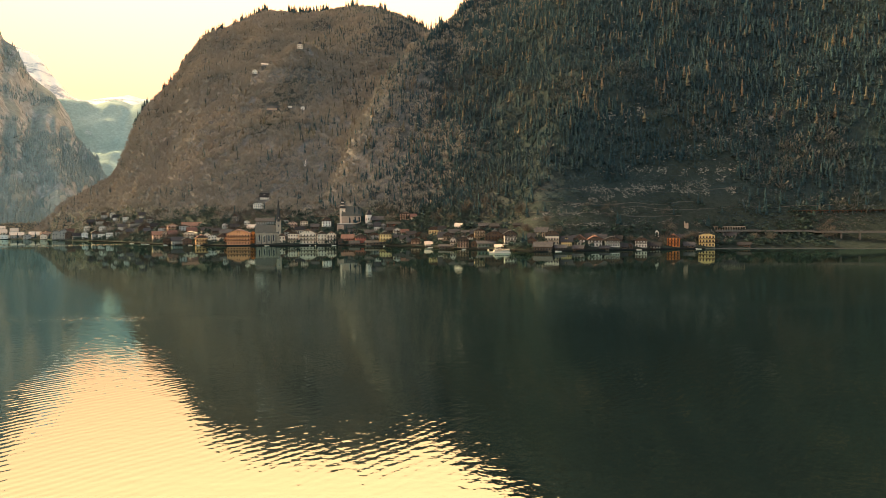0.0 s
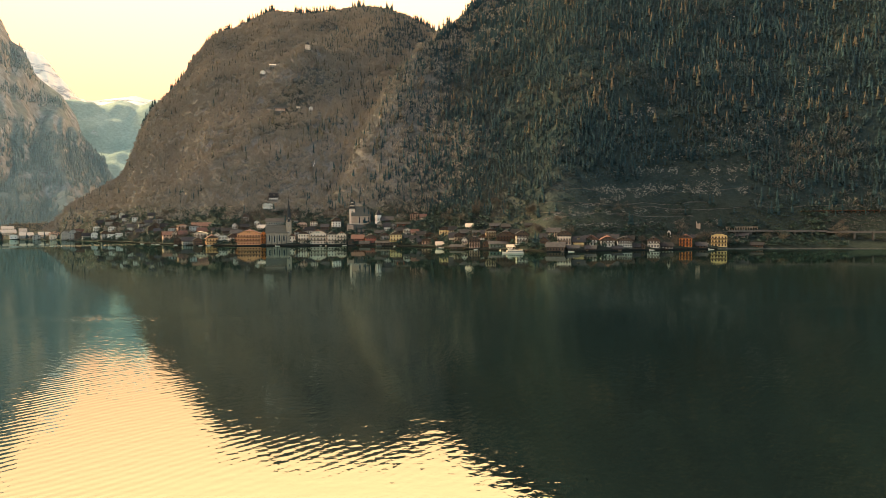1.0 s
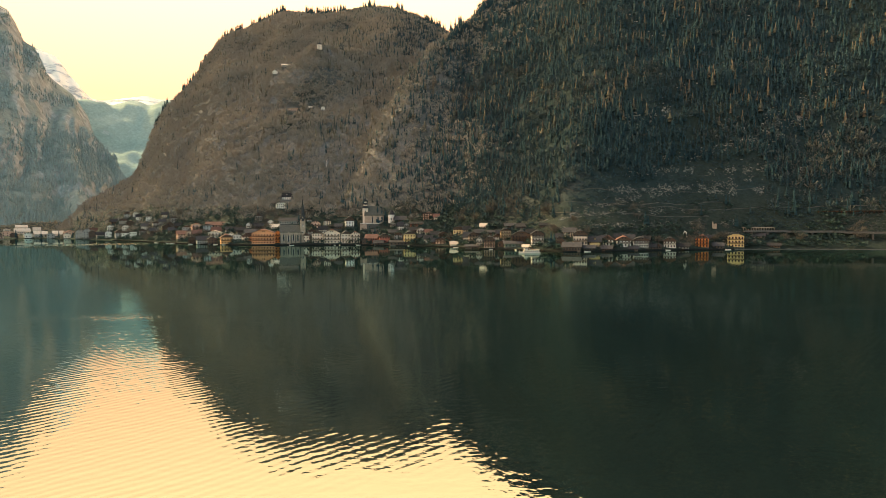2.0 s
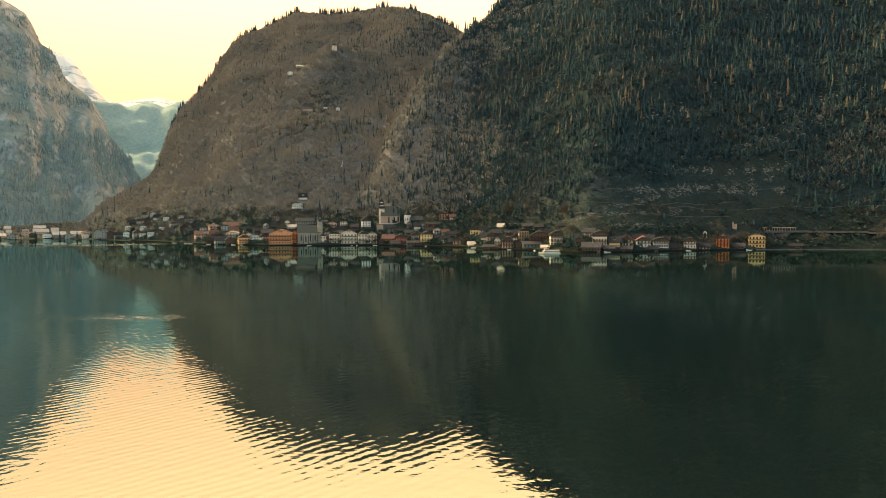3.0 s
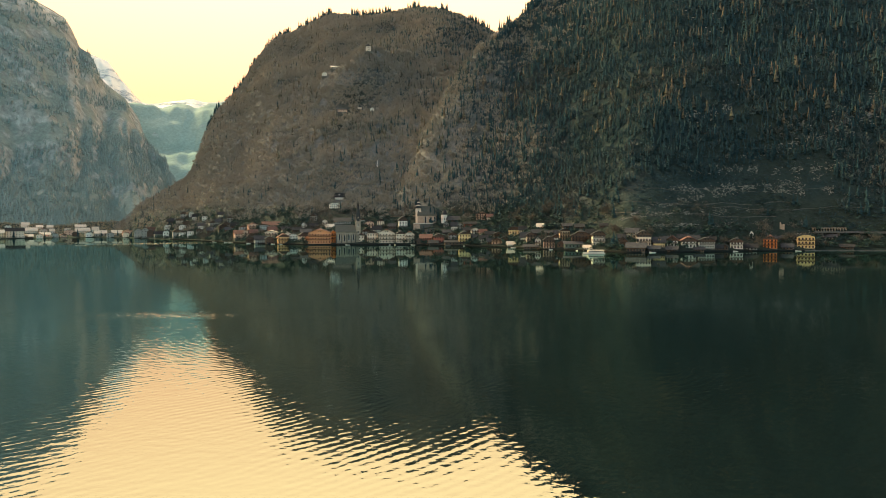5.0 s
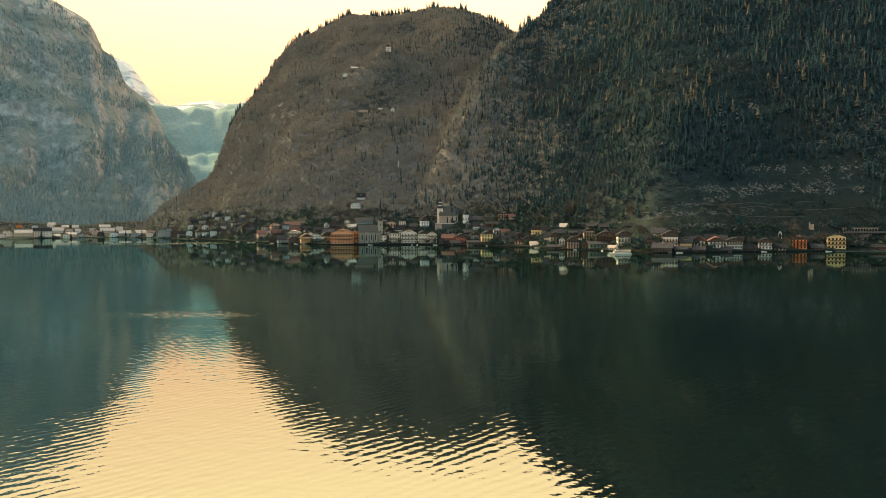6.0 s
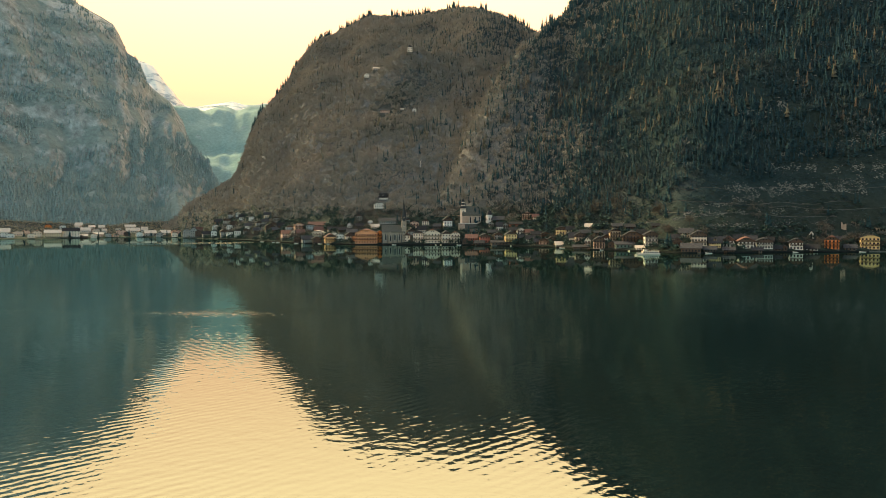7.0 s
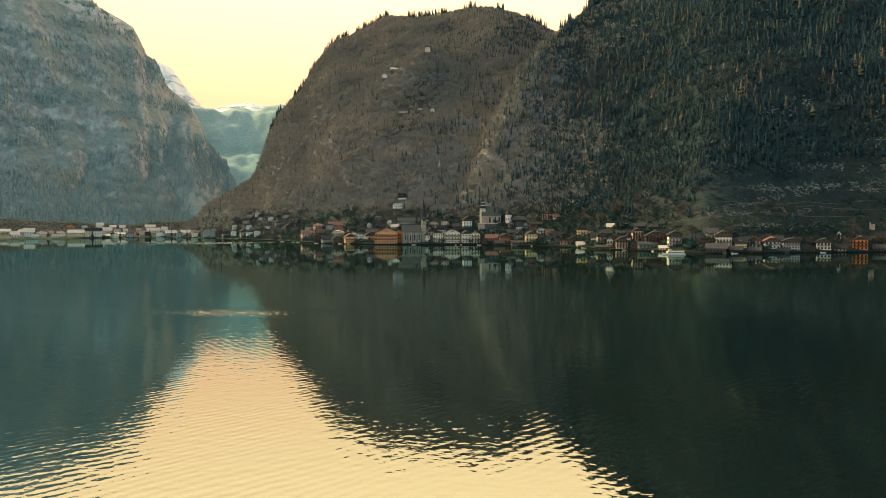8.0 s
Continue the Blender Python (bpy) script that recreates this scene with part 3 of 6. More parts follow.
def window_mesh(w, h):
    """A frame with its sill in one ring, and the pane that sits in it."""
    t = 0.09
    bm = bmesh.new()
    rings = []
    for yy, grow in ((0.06, 0), (-0.1, 0), (-0.1, t), (0.06, t)):
        rings.append([bm.verts.new((sx * (w / 2 + grow), yy, zz)) for sx, zz in ((-1, -grow), (1, -grow), (1, h + grow), (-1, h + grow))])
    for k in range(4):
        for i in range(4):
            bm.faces.new((rings[k][i], rings[k][(i + 1) % 4], rings[(k + 1) % 4][(i + 1) % 4], rings[(k + 1) % 4][i]))
    frame_mesh = as_mesh("window", bm, SASH)
    bm = bmesh.new()
    box(bm, -w / 2, w / 2, -0.03, 0.03, 0, h)
    return frame_mesh, as_mesh("pane", bm, GLASS)


def window(parent, kind, m):
    ob = part("window", kind[0], None, parent, m=m)
    pane = new("pane", kind[1])
    pane.parent = ob
    return ob


HIP = 0.36
WINDOW = window_mesh(1.0, 1.4)
SMALL_WINDOW = window_mesh(0.75, 0.95)
WALL_WORDS = {WHITE: "white", CREAM: "cream", YELLOW: "yellow", OCHRE: "ochre", APRICOT: "apricot", ORANGE: "bright orange", TERRA: "terracotta orange", PINK: "salmon pink", RED: "brick-red", GREY: "grey", BLUE: "pale blue", GREEN: "green-stained", BROWN: "brown wooden"}
ROOF_WORDS = {GREY_ROOF: "dark shingle", RED_ROOF: "red-brown tiled", PALE_ROOF: "pale sunlit metal"}
house_rng, trim_rng = random.Random(4), random.Random(9)
BUILT = []


def house(x, y, z, w, d, h, rise, gable, yaw, wall, roof, floors, bays, clad=False, balconies=(), dormers=0):
    """A village house; its front looks to the lake. gable F: the gable is in front, S: at the sides."""
    rng = house_rng
    BUILT.append((x, y, max(w, d) * 0.62 + 1.5))
    boards = gable == "F" and not clad and wall != BROWN and rise > 1.9 and z < 30 and y < 950 and trim_rng.random() < 0.5
    if gable == "F" and floors > 1 and y < 900 and z < 30 and not balconies and trim_rng.random() < 0.55:
        balconies = (1,) if floors == 2 or trim_rng.random() < 0.5 else (1, 2)
    words = f"{WALL_WORDS[wall]} {'gabled ' if gable == 'F' else ''}house, {ROOF_WORDS[roof]} roof"
    if balconies:
        words += ", balcony"
    elif clad or boards:
        words += ", boarded gable"
    low = z < 4 and h < 5.2 and floors == 1
    hs = thing("boathouse" if low and wall in (BROWN, GREY, GREEN) else "house", pose(x, y, z, 0, 0, yaw + rng.uniform(-9, 9)), words + (", on the shore" if z < 5 else ", on the slope"), "house", "village houses")
    fw, bk = -d / 2, d / 2
    hipped = gable == "F" and w > 8.5 and rise > 1.8
    split = h - 0.05 if boards else h * (0.8 if clad and floors > 1 else 0.6) if clad else h
    clad = clad or boards

    def body(grow, z0):
        bm = bmesh.new()
        a, top = (w / 2 + grow, h + rise) if gable == "F" else (d / 2 + grow, h + rise)
        ends = d / 2 + grow if gable == "F" else w / 2 + grow
        if hipped:
            zc = h + rise * (1 - HIP)
            prism(bm, [(-a, z0), (a, z0), (a, h), (a * HIP, zc), (-a * HIP, zc), (-a, h)], -ends, ends)
        else:
            prism(bm, [(-a, z0), (a, z0), (a, h), (0, top), (-a, h)], -ends, ends)
        if gable == "S":
            bmesh.ops.rotate(bm, verts=bm.verts, matrix=Matrix.Rotation(radians(90), 3, "Z"))
        return bm

    if clad:
        bm = bmesh.new()
        box(bm, -w / 2, w / 2, fw, bk, 0.0, split)
        part("wall", bm, wall, hs)
        part("gable", body(0.12, split), BROWN, hs, "dark boarded upper storey")
    else:
        part("wall", body(0.0, 0.0), wall, hs)
    bm = bmesh.new()
    box(bm, -w / 2 - 0.2, w / 2 + 0.2, fw - 0.2, bk + 0.2, -5.5, 0.35)
    part("foundation", bm, STONE, hs, "grey stone footing")
    # roof: two thick slabs with wide eaves
    over, t = 1.15, 0.26
    bm = bmesh.new()
    half, length = (w / 2, d / 2) if gable == "F" else (d / 2, w / 2)
    slope = rise / half
    if hipped:  # the gable is cut back at the top by a small hip
        c, back = half * HIP, length - half * HIP * 0.8
        crown = h + rise + 0.06
        ridge_ends = [bm.verts.new((0, s * back, crown)) for s in (-1, 1)]
        hips = [[bm.verts.new((q * c, s * (length + over), crown - c * slope)) for q in (-1, 1)] for s in (-1, 1)]
        eaves = [[bm.verts.new((q * (half + over), s * (length + over), crown - (half + over) * slope)) for s in (-1, 1)] for q in (-1, 1)]
        for i in (0, 1):
            bm.faces.new((eaves[i][0], eaves[i][1], hips[1][i], ridge_ends[1], ridge_ends[0], hips[0][i]))
            bm.faces.new((hips[i][0], hips[i][1], ridge_ends[i]))
        bmesh.ops.recalc_face_normals(bm, faces=bm.faces)
        bmesh.ops.solidify(bm, geom=bm.faces[:], thickness=-t)
    for s in () if hipped else (-1, 1):
        pts = [(0, h + rise + 0.05), (s * (half + over), h - over * slope + 0.05), (s * (half + over), h - over * slope + 0.05 + t), (0, h + rise + 0.05 + t * 1.3)]
        prism(bm, pts, -length - over, length + over)
    if gable == "S":
        bmesh.ops.rotate(bm, verts=bm.verts, matrix=Matrix.Rotation(radians(90), 3, "Z"))
    part("roof", bm, roof, hs)
    # windows storey by storey on the front and both sides
    step = h / floors
    big = step > 2.3 and w / bays > 1.5
    me = WINDOW if big else SMALL_WINDOW
    lift = 0.3 * step
    for k in range(floors):
        out = 0.13 if clad and k * step + lift > split - 0.4 else 0.0
        for i in range(bays):
            window(hs, me, pose(-w / 2 + w * (i + 0.5) / bays, fw - 0.02 - out, k * step + lift))
        n = max(1, min(3, round(d / 4)))
        for i in range(n):
            for s in (-1, 1):
                window(hs, me, pose(s * (w / 2 + 0.02 + out), -d / 2 + d * (i + 0.5) / n, k * step + lift, 0, 0, s * 90))
    if gable == "F" and rise > 2.2:
        n = 2 if w > 9 else 1
        for i in range(n):
            window(hs, SMALL_WINDOW, pose((i - (n - 1) / 2) * 2.0, fw - 0.02 - (0.12 if clad else 0), h + 0.25 * rise))
    for k in balconies:
        bm = bmesh.new()
        zz = k * step + 0.05
        bw = w * 0.5
        box(bm, -bw, bw, fw - 1.35, fw - 0.13, zz - 0.16, zz)
        box(bm, -bw, bw, fw - 1.35, fw - 1.22, zz + 0.95, zz + 1.05)
        n = max(4, int(bw * 2 / 0.5))
        for i in range(n):
            xx = -bw + 2 * bw * (i + 0.5) / n
            box(bm, xx - 0.16, xx + 0.16, fw - 1.31, fw - 1.26, zz, zz + 0.95)
        part("balcony", bm, DARK_WOOD, hs, "dark boarded balcony")
    for i in range(dormers):
        bm = bmesh.new()
        xx = -w / 2 + w * (i + 0.5) / dormers
        box(bm, xx - 0.8, xx + 0.8, fw * 0.75, 0, h, h + rise * 0.62)
        prism(bm, [(xx - 1.1, h + rise * 0.62), (xx + 1.1, h + rise * 0.62), (xx, h + rise * 0.95)], fw * 0.8, 0, 1)
        dm = part("dormer", bm, [wall, roof], hs)
        window(dm, SMALL_WINDOW, pose(xx, fw * 0.75 - 0.02, h + rise * 0.3))
    if rise > 1.6:
        bm = bmesh.new()
        cx, cy = rng.uniform(-0.25, 0.25) * w, rng.uniform(0.0, 0.2) * d
        box(bm, cx - 0.35, cx + 0.35, cy - 0.35, cy + 0.35, h + rise * 0.3, h + rise + 0.9)
        box(bm, cx - 0.45, cx + 0.45, cy - 0.45, cy + 0.45, h + rise + 0.9, h + rise + 1.05)
        part("chimney", bm, STONE, hs, "stone chimney")
    return hs


# ---- the village, house by house along the shore ----

house(-993.4, 1447.5, 17.1, 14.1, 12.0, 8.1, 4.9, "S", 34, CREAM, PALE_ROOF, 1, 3)
house(-873.7, 1284.6, 6.9, 21.3, 13.0, 5.7, 5.7, "S", 33, CREAM, PALE_ROOF, 1, 5)
house(-857.9, 1297.1, 6.7, 14.3, 12.2, 7.0, 3.0, "F", 33, CREAM, RED_ROOF, 1, 2)
house(-943.6, 1459.6, 14.3, 11.9, 10.1, 4.8, 4.8, "S", 32, CREAM, PALE_ROOF, 1, 3)
house(-744.6, 1201.4, 3.3, 18.2, 13.0, 8.1, 2.9, "F", 31, PINK, GREY_ROOF, 2, 3)
house(-755.6, 1263.4, 6.9, 25.2, 13.0, 5.4, 5.4, "S", 30, CREAM, PALE_ROOF, 1, 7)
house(-879.4, 1471.9, 15.4, 22.2, 13.0, 4.8, 4.8, "S", 30, CREAM, PALE_ROOF, 1, 3)
house(-788.6, 1371.5, 8.2, 12.7, 10.8, 5.8, 5.8, "S", 29, WHITE, PALE_ROOF, 1, 3)
house(-663.7, 1161.0, 1.6, 19.7, 13.0, 6.2, 4.9, "S", 29, GREY, PALE_ROOF, 2, 4)
house(-686.9, 1165.3, 1.6, 14.9, 12.7, 6.1, 2.6, "F", 29, WHITE, GREY_ROOF, 1, 2)
house(-634.7, 1165.0, 3.6, 17.1, 13.0, 4.9, 4.9, "S", 28, CREAM, PALE_ROOF, 1, 3)
house(-588.3, 1114.2, 3.2, 18.6, 13.0, 8.4, 2.6, "F", 27, PINK, RED_ROOF, 2, 3)
house(-709.9, 1121.3, 0.3, 9.8, 8.3, 4.8, 2.6, "F", 31, PINK, RED_ROOF, 1, 2)
house(-1004.6, 1159.9, 7.6, 15.6, 13.0, 4.2, 4.2, "S", 40, WHITE, PALE_ROOF, 1, 4)
house(-845.7, 986.6, 1.7, 11.7, 9.9, 5.9, 4.7, "S", 40, CREAM, PALE_ROOF, 2, 3)
house(-835.2, 1005.6, 2.4, 14.7, 12.5, 9.5, 5.9, "S", 39, WHITE, PALE_ROOF, 2, 4)
house(-850.4, 1057.1, 3.5, 17.3, 13.0, 7.3, 1.8, "F", 38, CREAM, GREY_ROOF, 1, 3)
house(-877.0, 1112.2, 4.7, 12.9, 11.0, 7.6, 2.7, "F", 37, PINK, GREY_ROOF, 1, 2)
house(-817.0, 1060.1, 3.4, 9.0, 7.7, 7.2, 2.6, "F", 37, WHITE, PALE_ROOF, 2, 3)
house(-770.3, 1034.3, 1.8, 24.0, 13.0, 8.0, 5.0, "S", 36, OCHRE, PALE_ROOF, 2, 7)
house(-789.0, 1020.5, 1.8, 14.0, 12.0, 8.6, 4.4, "F", 36, CREAM, RED_ROOF, 2, 4)
house(-755.6, 1061.1, 1.3, 26.0, 13.0, 11.8, 4.7, "S", 34, CREAM, GREY_ROOF, 3, 6)
house(-874.3, 1292.4, 7.1, 16.0, 13.0, 5.7, 4.3, "S", 33, WHITE, PALE_ROOF, 1, 5)
house(-743.5, 1075.4, -0.0, 14.3, 12.1, 3.6, 3.6, "S", 34, BROWN, PALE_ROOF, 1, 3)
house(-1024.9, 1383.0, 17.0, 12.6, 10.7, 6.1, 3.3, "F", 36, ORANGE, GREY_ROOF, 1, 2)
house(-991.6, 1439.0, 16.7, 9.9, 8.4, 4.8, 4.8, "S", 34, WHITE, PALE_ROOF, 1, 3)
house(-736.1, 1111.0, 1.4, 14.6, 12.4, 4.9, 3.6, "S", 33, PINK, PALE_ROOF, 1, 3)
house(-538.9, 1051.3, 1.2, 13.1, 11.1, 11.0, 5.3, "F", 26, GREY, GREY_ROOF, 2, 3)
house(-516.0, 1027.1, 1.6, 11.6, 9.9, 12.1, 5.9, "F", 25, GREY, GREY_ROOF, 3, 3)
house(-509.2, 1036.6, 10.0, 13.8, 11.7, 4.3, 4.3, "S", 25, TERRA, RED_ROOF, 1, 3)
house(-501.4, 1015.6, 2.8, 12.5, 10.6, 8.9, 3.6, "F", 25, BROWN, GREY_ROOF, 2, 2, clad=True)
house(-481.2, 997.1, 3.0, 12.2, 10.4, 5.1, 4.1, "S", 24, GREY, GREY_ROOF, 1, 3)
house(-466.1, 1000.1, 13.9, 10.2, 8.6, 7.3, 2.8, "F", 24, WHITE, GREY_ROOF, 2, 3)
house(-457.6, 972.0, 2.5, 8.9, 7.6, 9.1, 2.8, "F", 24, WHITE, GREY_ROOF, 2, 2)
house(-430.6, 945.8, 3.0, 10.5, 8.9, 10.0, 3.3, "F", 23, GREY, GREY_ROOF, 2, 3, clad=True)
house(-427.7, 964.0, 14.1, 9.7, 8.3, 7.0, 2.7, "F", 23, WHITE, GREY_ROOF, 2, 3)
house(-414.0, 928.3, 3.3, 9.4, 8.0, 7.7, 2.6, "F", 23, WHITE, GREY_ROOF, 2, 2)
house(-393.3, 906.0, 3.6, 9.1, 7.7, 9.3, 2.5, "F", 22, WHITE, GREY_ROOF, 2, 3)
house(-439.7, 1002.6, 34.9, 12.1, 10.3, 6.6, 3.5, "F", 22, GREY, GREY_ROOF, 2, 3, clad=True)
house(-420.8, 982.4, 35.5, 7.9, 6.7, 6.1, 2.8, "F", 22, WHITE, GREY_ROOF, 2, 2)
house(-404.7, 959.2, 30.7, 10.6, 9.0, 4.8, 3.8, "S", 21, WHITE, GREY_ROOF, 1, 3)
house(-443.1, 993.0, 24.8, 14.0, 11.9, 6.2, 2.2, "F", 23, GREY, GREY_ROOF, 2, 3, clad=True)
house(-466.4, 1013.7, 24.9, 12.3, 10.5, 4.1, 4.1, "S", 23, BROWN, GREY_ROOF, 1, 3)
house(-422.2, 967.7, 21.1, 11.7, 9.9, 6.0, 2.7, "F", 22, BROWN, GREY_ROOF, 2, 3)
house(-378.5, 926.4, 28.7, 8.3, 7.1, 6.6, 2.6, "F", 21, WHITE, GREY_ROOF, 2, 2)
house(-376.4, 909.4, 16.0, 10.9, 9.2, 5.4, 3.6, "S", 21, WHITE, GREY_ROOF, 1, 4)
house(-352.1, 886.0, 21.0, 11.4, 9.7, 5.4, 1.9, "F", 20, GREY, GREY_ROOF, 2, 3, clad=True)
house(-339.5, 887.4, 33.1, 10.5, 8.9, 4.4, 3.5, "S", 19, CREAM, GREY_ROOF, 1, 4)
house(-315.5, 849.2, 25.6, 8.3, 7.1, 6.0, 2.3, "F", 19, GREY, GREY_ROOF, 2, 2)
house(-323.5, 838.9, 14.7, 8.3, 7.0, 6.0, 2.3, "F", 19, BROWN, GREY_ROOF, 2, 2, clad=True)
house(-346.8, 862.6, 10.7, 10.3, 8.7, 4.3, 3.4, "S", 20, BROWN, GREY_ROOF, 1, 3)
house(-304.6, 812.2, 11.9, 9.6, 8.1, 4.0, 3.2, "S", 19, BROWN, GREY_ROOF, 1, 3)
house(-278.9, 789.5, 13.6, 10.8, 9.2, 5.8, 2.2, "F", 18, BLUE, GREY_ROOF, 2, 3)
house(-274.7, 766.8, 5.4, 16.4, 13.0, 6.0, 3.7, "S", 18, PINK, RED_ROOF, 2, 5)
house(-263.5, 778.7, 15.8, 12.1, 10.3, 6.4, 2.2, "F", 17, PINK, RED_ROOF, 2, 3)
house(-243.8, 761.7, 15.1, 10.3, 8.8, 6.3, 2.1, "F", 16, BLUE, GREY_ROOF, 2, 3)
house(-235.0, 709.5, 0.4, 12.6, 10.0, 5.0, 3.6, "S", 16, GREY, GREY_ROOF, 2, 5)
house(-249.0, 719.2, 0.3, 8.4, 7.1, 5.9, 2.4, "F", 17, BROWN, GREY_ROOF, 2, 2, clad=True)
house(-235.0, 767.9, 19.3, 25.1, 13.0, 2.9, 3.7, "S", 15, PINK, RED_ROOF, 1, 8)
house(-226.1, 729.3, 6.7, 14.0, 11.9, 6.2, 2.5, "F", 15, CREAM, PALE_ROOF, 2, 4)
house(-203.6, 691.0, 0.6, 12.2, 10.4, 7.4, 4.2, "F", 14, APRICOT, RED_ROOF, 2, 4)
house(-192.6, 694.7, 3.4, 9.3, 7.9, 6.5, 2.4, "F", 13, WHITE, GREY_ROOF, 2, 3)
house(-180.6, 686.5, 3.5, 8.5, 7.2, 6.6, 2.8, "F", 13, CREAM, GREY_ROOF, 2, 3, clad=True)
house(-180.8, 708.2, 10.2, 12.1, 10.3, 3.4, 3.4, "S", 12, BROWN, GREY_ROOF, 1, 4)
house(-173.9, 681.9, 3.6, 5.2, 5.0, 4.0, 1.8, "F", 12, TERRA, RED_ROOF, 1, 2)
house(-156.8, 667.5, 0.9, 23.9, 13.0, 12.1, 4.5, "F", 11, TERRA, RED_ROOF, 3, 8, balconies=(1,2))
house(-142.9, 669.0, 2.0, 5.7, 5.0, 11.5, 1.8, "F", 10, ORANGE, RED_ROOF, 3, 2)
house(-163.5, 735.0, 21.9, 6.3, 5.3, 4.3, 1.9, "F", 10, WHITE, GREY_ROOF, 1, 2)
house(-180.1, 750.5, 26.8, 7.8, 6.7, 5.8, 3.5, "F", 11, GREY, GREY_ROOF, 2, 3, balconies=(1,))
house(-157.3, 812.3, 55.0, 10.7, 9.1, 4.6, 4.6, "S", 9, WHITE, GREY_ROOF, 2, 4, dormers=1)
house(-159.9, 782.6, 42.2, 12.5, 10.6, 6.5, 2.7, "F", 10, WHITE, GREY_ROOF, 3, 5)
house(-140.8, 737.1, 22.6, 24.9, 13.0, 4.1, 3.5, "S", 9, GREY, GREY_ROOF, 1, 9)
house(-112.0, 668.1, 2.5, 6.3, 5.3, 7.4, 2.6, "F", 7, CREAM, RED_ROOF, 2, 2)
house(-108.2, 718.5, 17.8, 10.7, 9.1, 6.1, 2.9, "F", 6, PINK, GREY_ROOF, 2, 3)
house(-117.8, 732.4, 23.2, 5.5, 5.0, 4.5, 2.4, "F", 7, GREY, GREY_ROOF, 1, 2)
house(-99.4, 666.1, 2.0, 11.2, 9.5, 10.2, 3.1, "F", 6, CREAM, GREY_ROOF, 3, 4)
house(-83.8, 663.7, 1.5, 17.3, 13.0, 11.3, 4.4, "F", 5, CREAM, RED_ROOF, 3, 5, balconies=(1,2))
house(-68.8, 659.5, 1.5, 9.8, 8.3, 10.2, 3.5, "F", 4, CREAM, GREY_ROOF, 3, 3, balconies=(1,))
house(-58.3, 658.0, 1.5, 9.8, 8.3, 10.0, 3.1, "F", 3, CREAM, RED_ROOF, 3, 3, balconies=(1,2))
house(-68.4, 709.5, 19.7, 9.9, 8.4, 7.9, 4.2, "F", 3, WHITE, GREY_ROOF, 3, 3, clad=True)
house(-9.0, 706.2, 24.2, 13.1, 11.1, 3.3, 3.9, "S", -2, BROWN, GREY_ROOF, 2, 5)
house(-17.8, 691.4, 18.4, 5.8, 5.0, 4.6, 1.8, "F", -1, GREY, GREY_ROOF, 2, 2)
house(-9.2, 677.4, 15.2, 6.3, 5.4, 5.7, 3.2, "S", -2, WHITE, GREY_ROOF, 2, 3)
house(-2.9, 677.1, 16.5, 5.7, 5.0, 5.2, 1.8, "F", -2, GREY, GREY_ROOF, 2, 2)
house(8.7, 679.9, 19.0, 13.9, 11.8, 3.8, 1.9, "S", -3, RED, GREY_ROOF, 2, 6)
house(12.1, 652.3, 11.1, 8.5, 7.2, 5.2, 1.8, "F", -4, WHITE, GREY_ROOF, 2, 3)
house(22.7, 688.7, 26.6, 11.5, 9.8, 6.9, 2.3, "F", -4, PINK, RED_ROOF, 3, 4, balconies=(1,2))
house(31.0, 679.8, 26.6, 5.7, 5.0, 4.4, 2.5, "S", -5, CREAM, RED_ROOF, 2, 2)
house(-0.6, 627.9, 2.2, 11.7, 9.9, 9.3, 3.7, "F", -2, YELLOW, GREY_ROOF, 3, 4, balconies=(1,))
house(-40.5, 655.8, 2.1, 12.2, 10.3, 5.5, 3.6, "S", 1, RED, RED_ROOF, 2, 5)
house(-27.0, 647.2, 2.3, 10.8, 9.2, 7.3, 2.6, "F", -0, RED, GREY_ROOF, 2, 4, clad=True)
house(-36.5, 682.8, 10.8, 8.9, 7.6, 3.2, 2.5, "S", 1, GREY, GREY_ROOF, 1, 3)
house(-47.6, 650.5, 1.0, 6.1, 5.1, 3.9, 2.1, "F", 2, BROWN, GREY_ROOF, 1, 2)
house(12.1, 633.9, 5.5, 7.7, 6.5, 3.0, 2.4, "S", -4, BROWN, GREY_ROOF, 1, 3)
house(18.4, 615.1, 3.0, 8.0, 6.8, 4.6, 2.9, "S", -4, WHITE, GREY_ROOF, 2, 4)
house(30.5, 597.1, 1.9, 10.0, 8.5, 4.7, 1.6, "F", -6, PINK, GREY_ROOF, 2, 3, clad=True)
house(23.6, 601.3, 1.7, 5.6, 5.0, 3.4, 2.2, "S", -5, BROWN, GREY_ROOF, 1, 3)
house(-10.6, 627.6, 0.5, 20.9, 13.0, 2.9, 1.7, "S", -2, BROWN, GREY_ROOF, 1, 6)
house(48.6, 606.8, 9.4, 11.3, 9.6, 8.4, 2.0, "F", -7, YELLOW, GREY_ROOF, 3, 4, clad=True)
house(40.3, 570.5, 1.0, 6.4, 5.5, 2.2, 2.1, "S", -7, WHITE, PALE_ROOF, 1, 3)
house(52.8, 563.9, 3.8, 7.4, 6.3, 6.4, 3.7, "S", -8, WHITE, GREY_ROOF, 3, 3, balconies=(1,))
house(56.7, 554.8, 4.1, 8.3, 7.1, 7.9, 2.2, "F", -9, CREAM, GREY_ROOF, 3, 3, clad=True)
house(59.4, 532.8, 1.7, 5.0, 5.0, 6.1, 2.5, "F", -9, WHITE, GREY_ROOF, 2, 2)
house(66.4, 519.7, 0.7, 9.3, 8.7, 7.4, 3.3, "F", -10, PINK, GREY_ROOF, 3, 4, clad=True, balconies=(1, 2))
house(53.9, 532.9, -0.2, 13.0, 11.0, 2.2, 1.5, "S", -9, BROWN, GREY_ROOF, 1, 5)
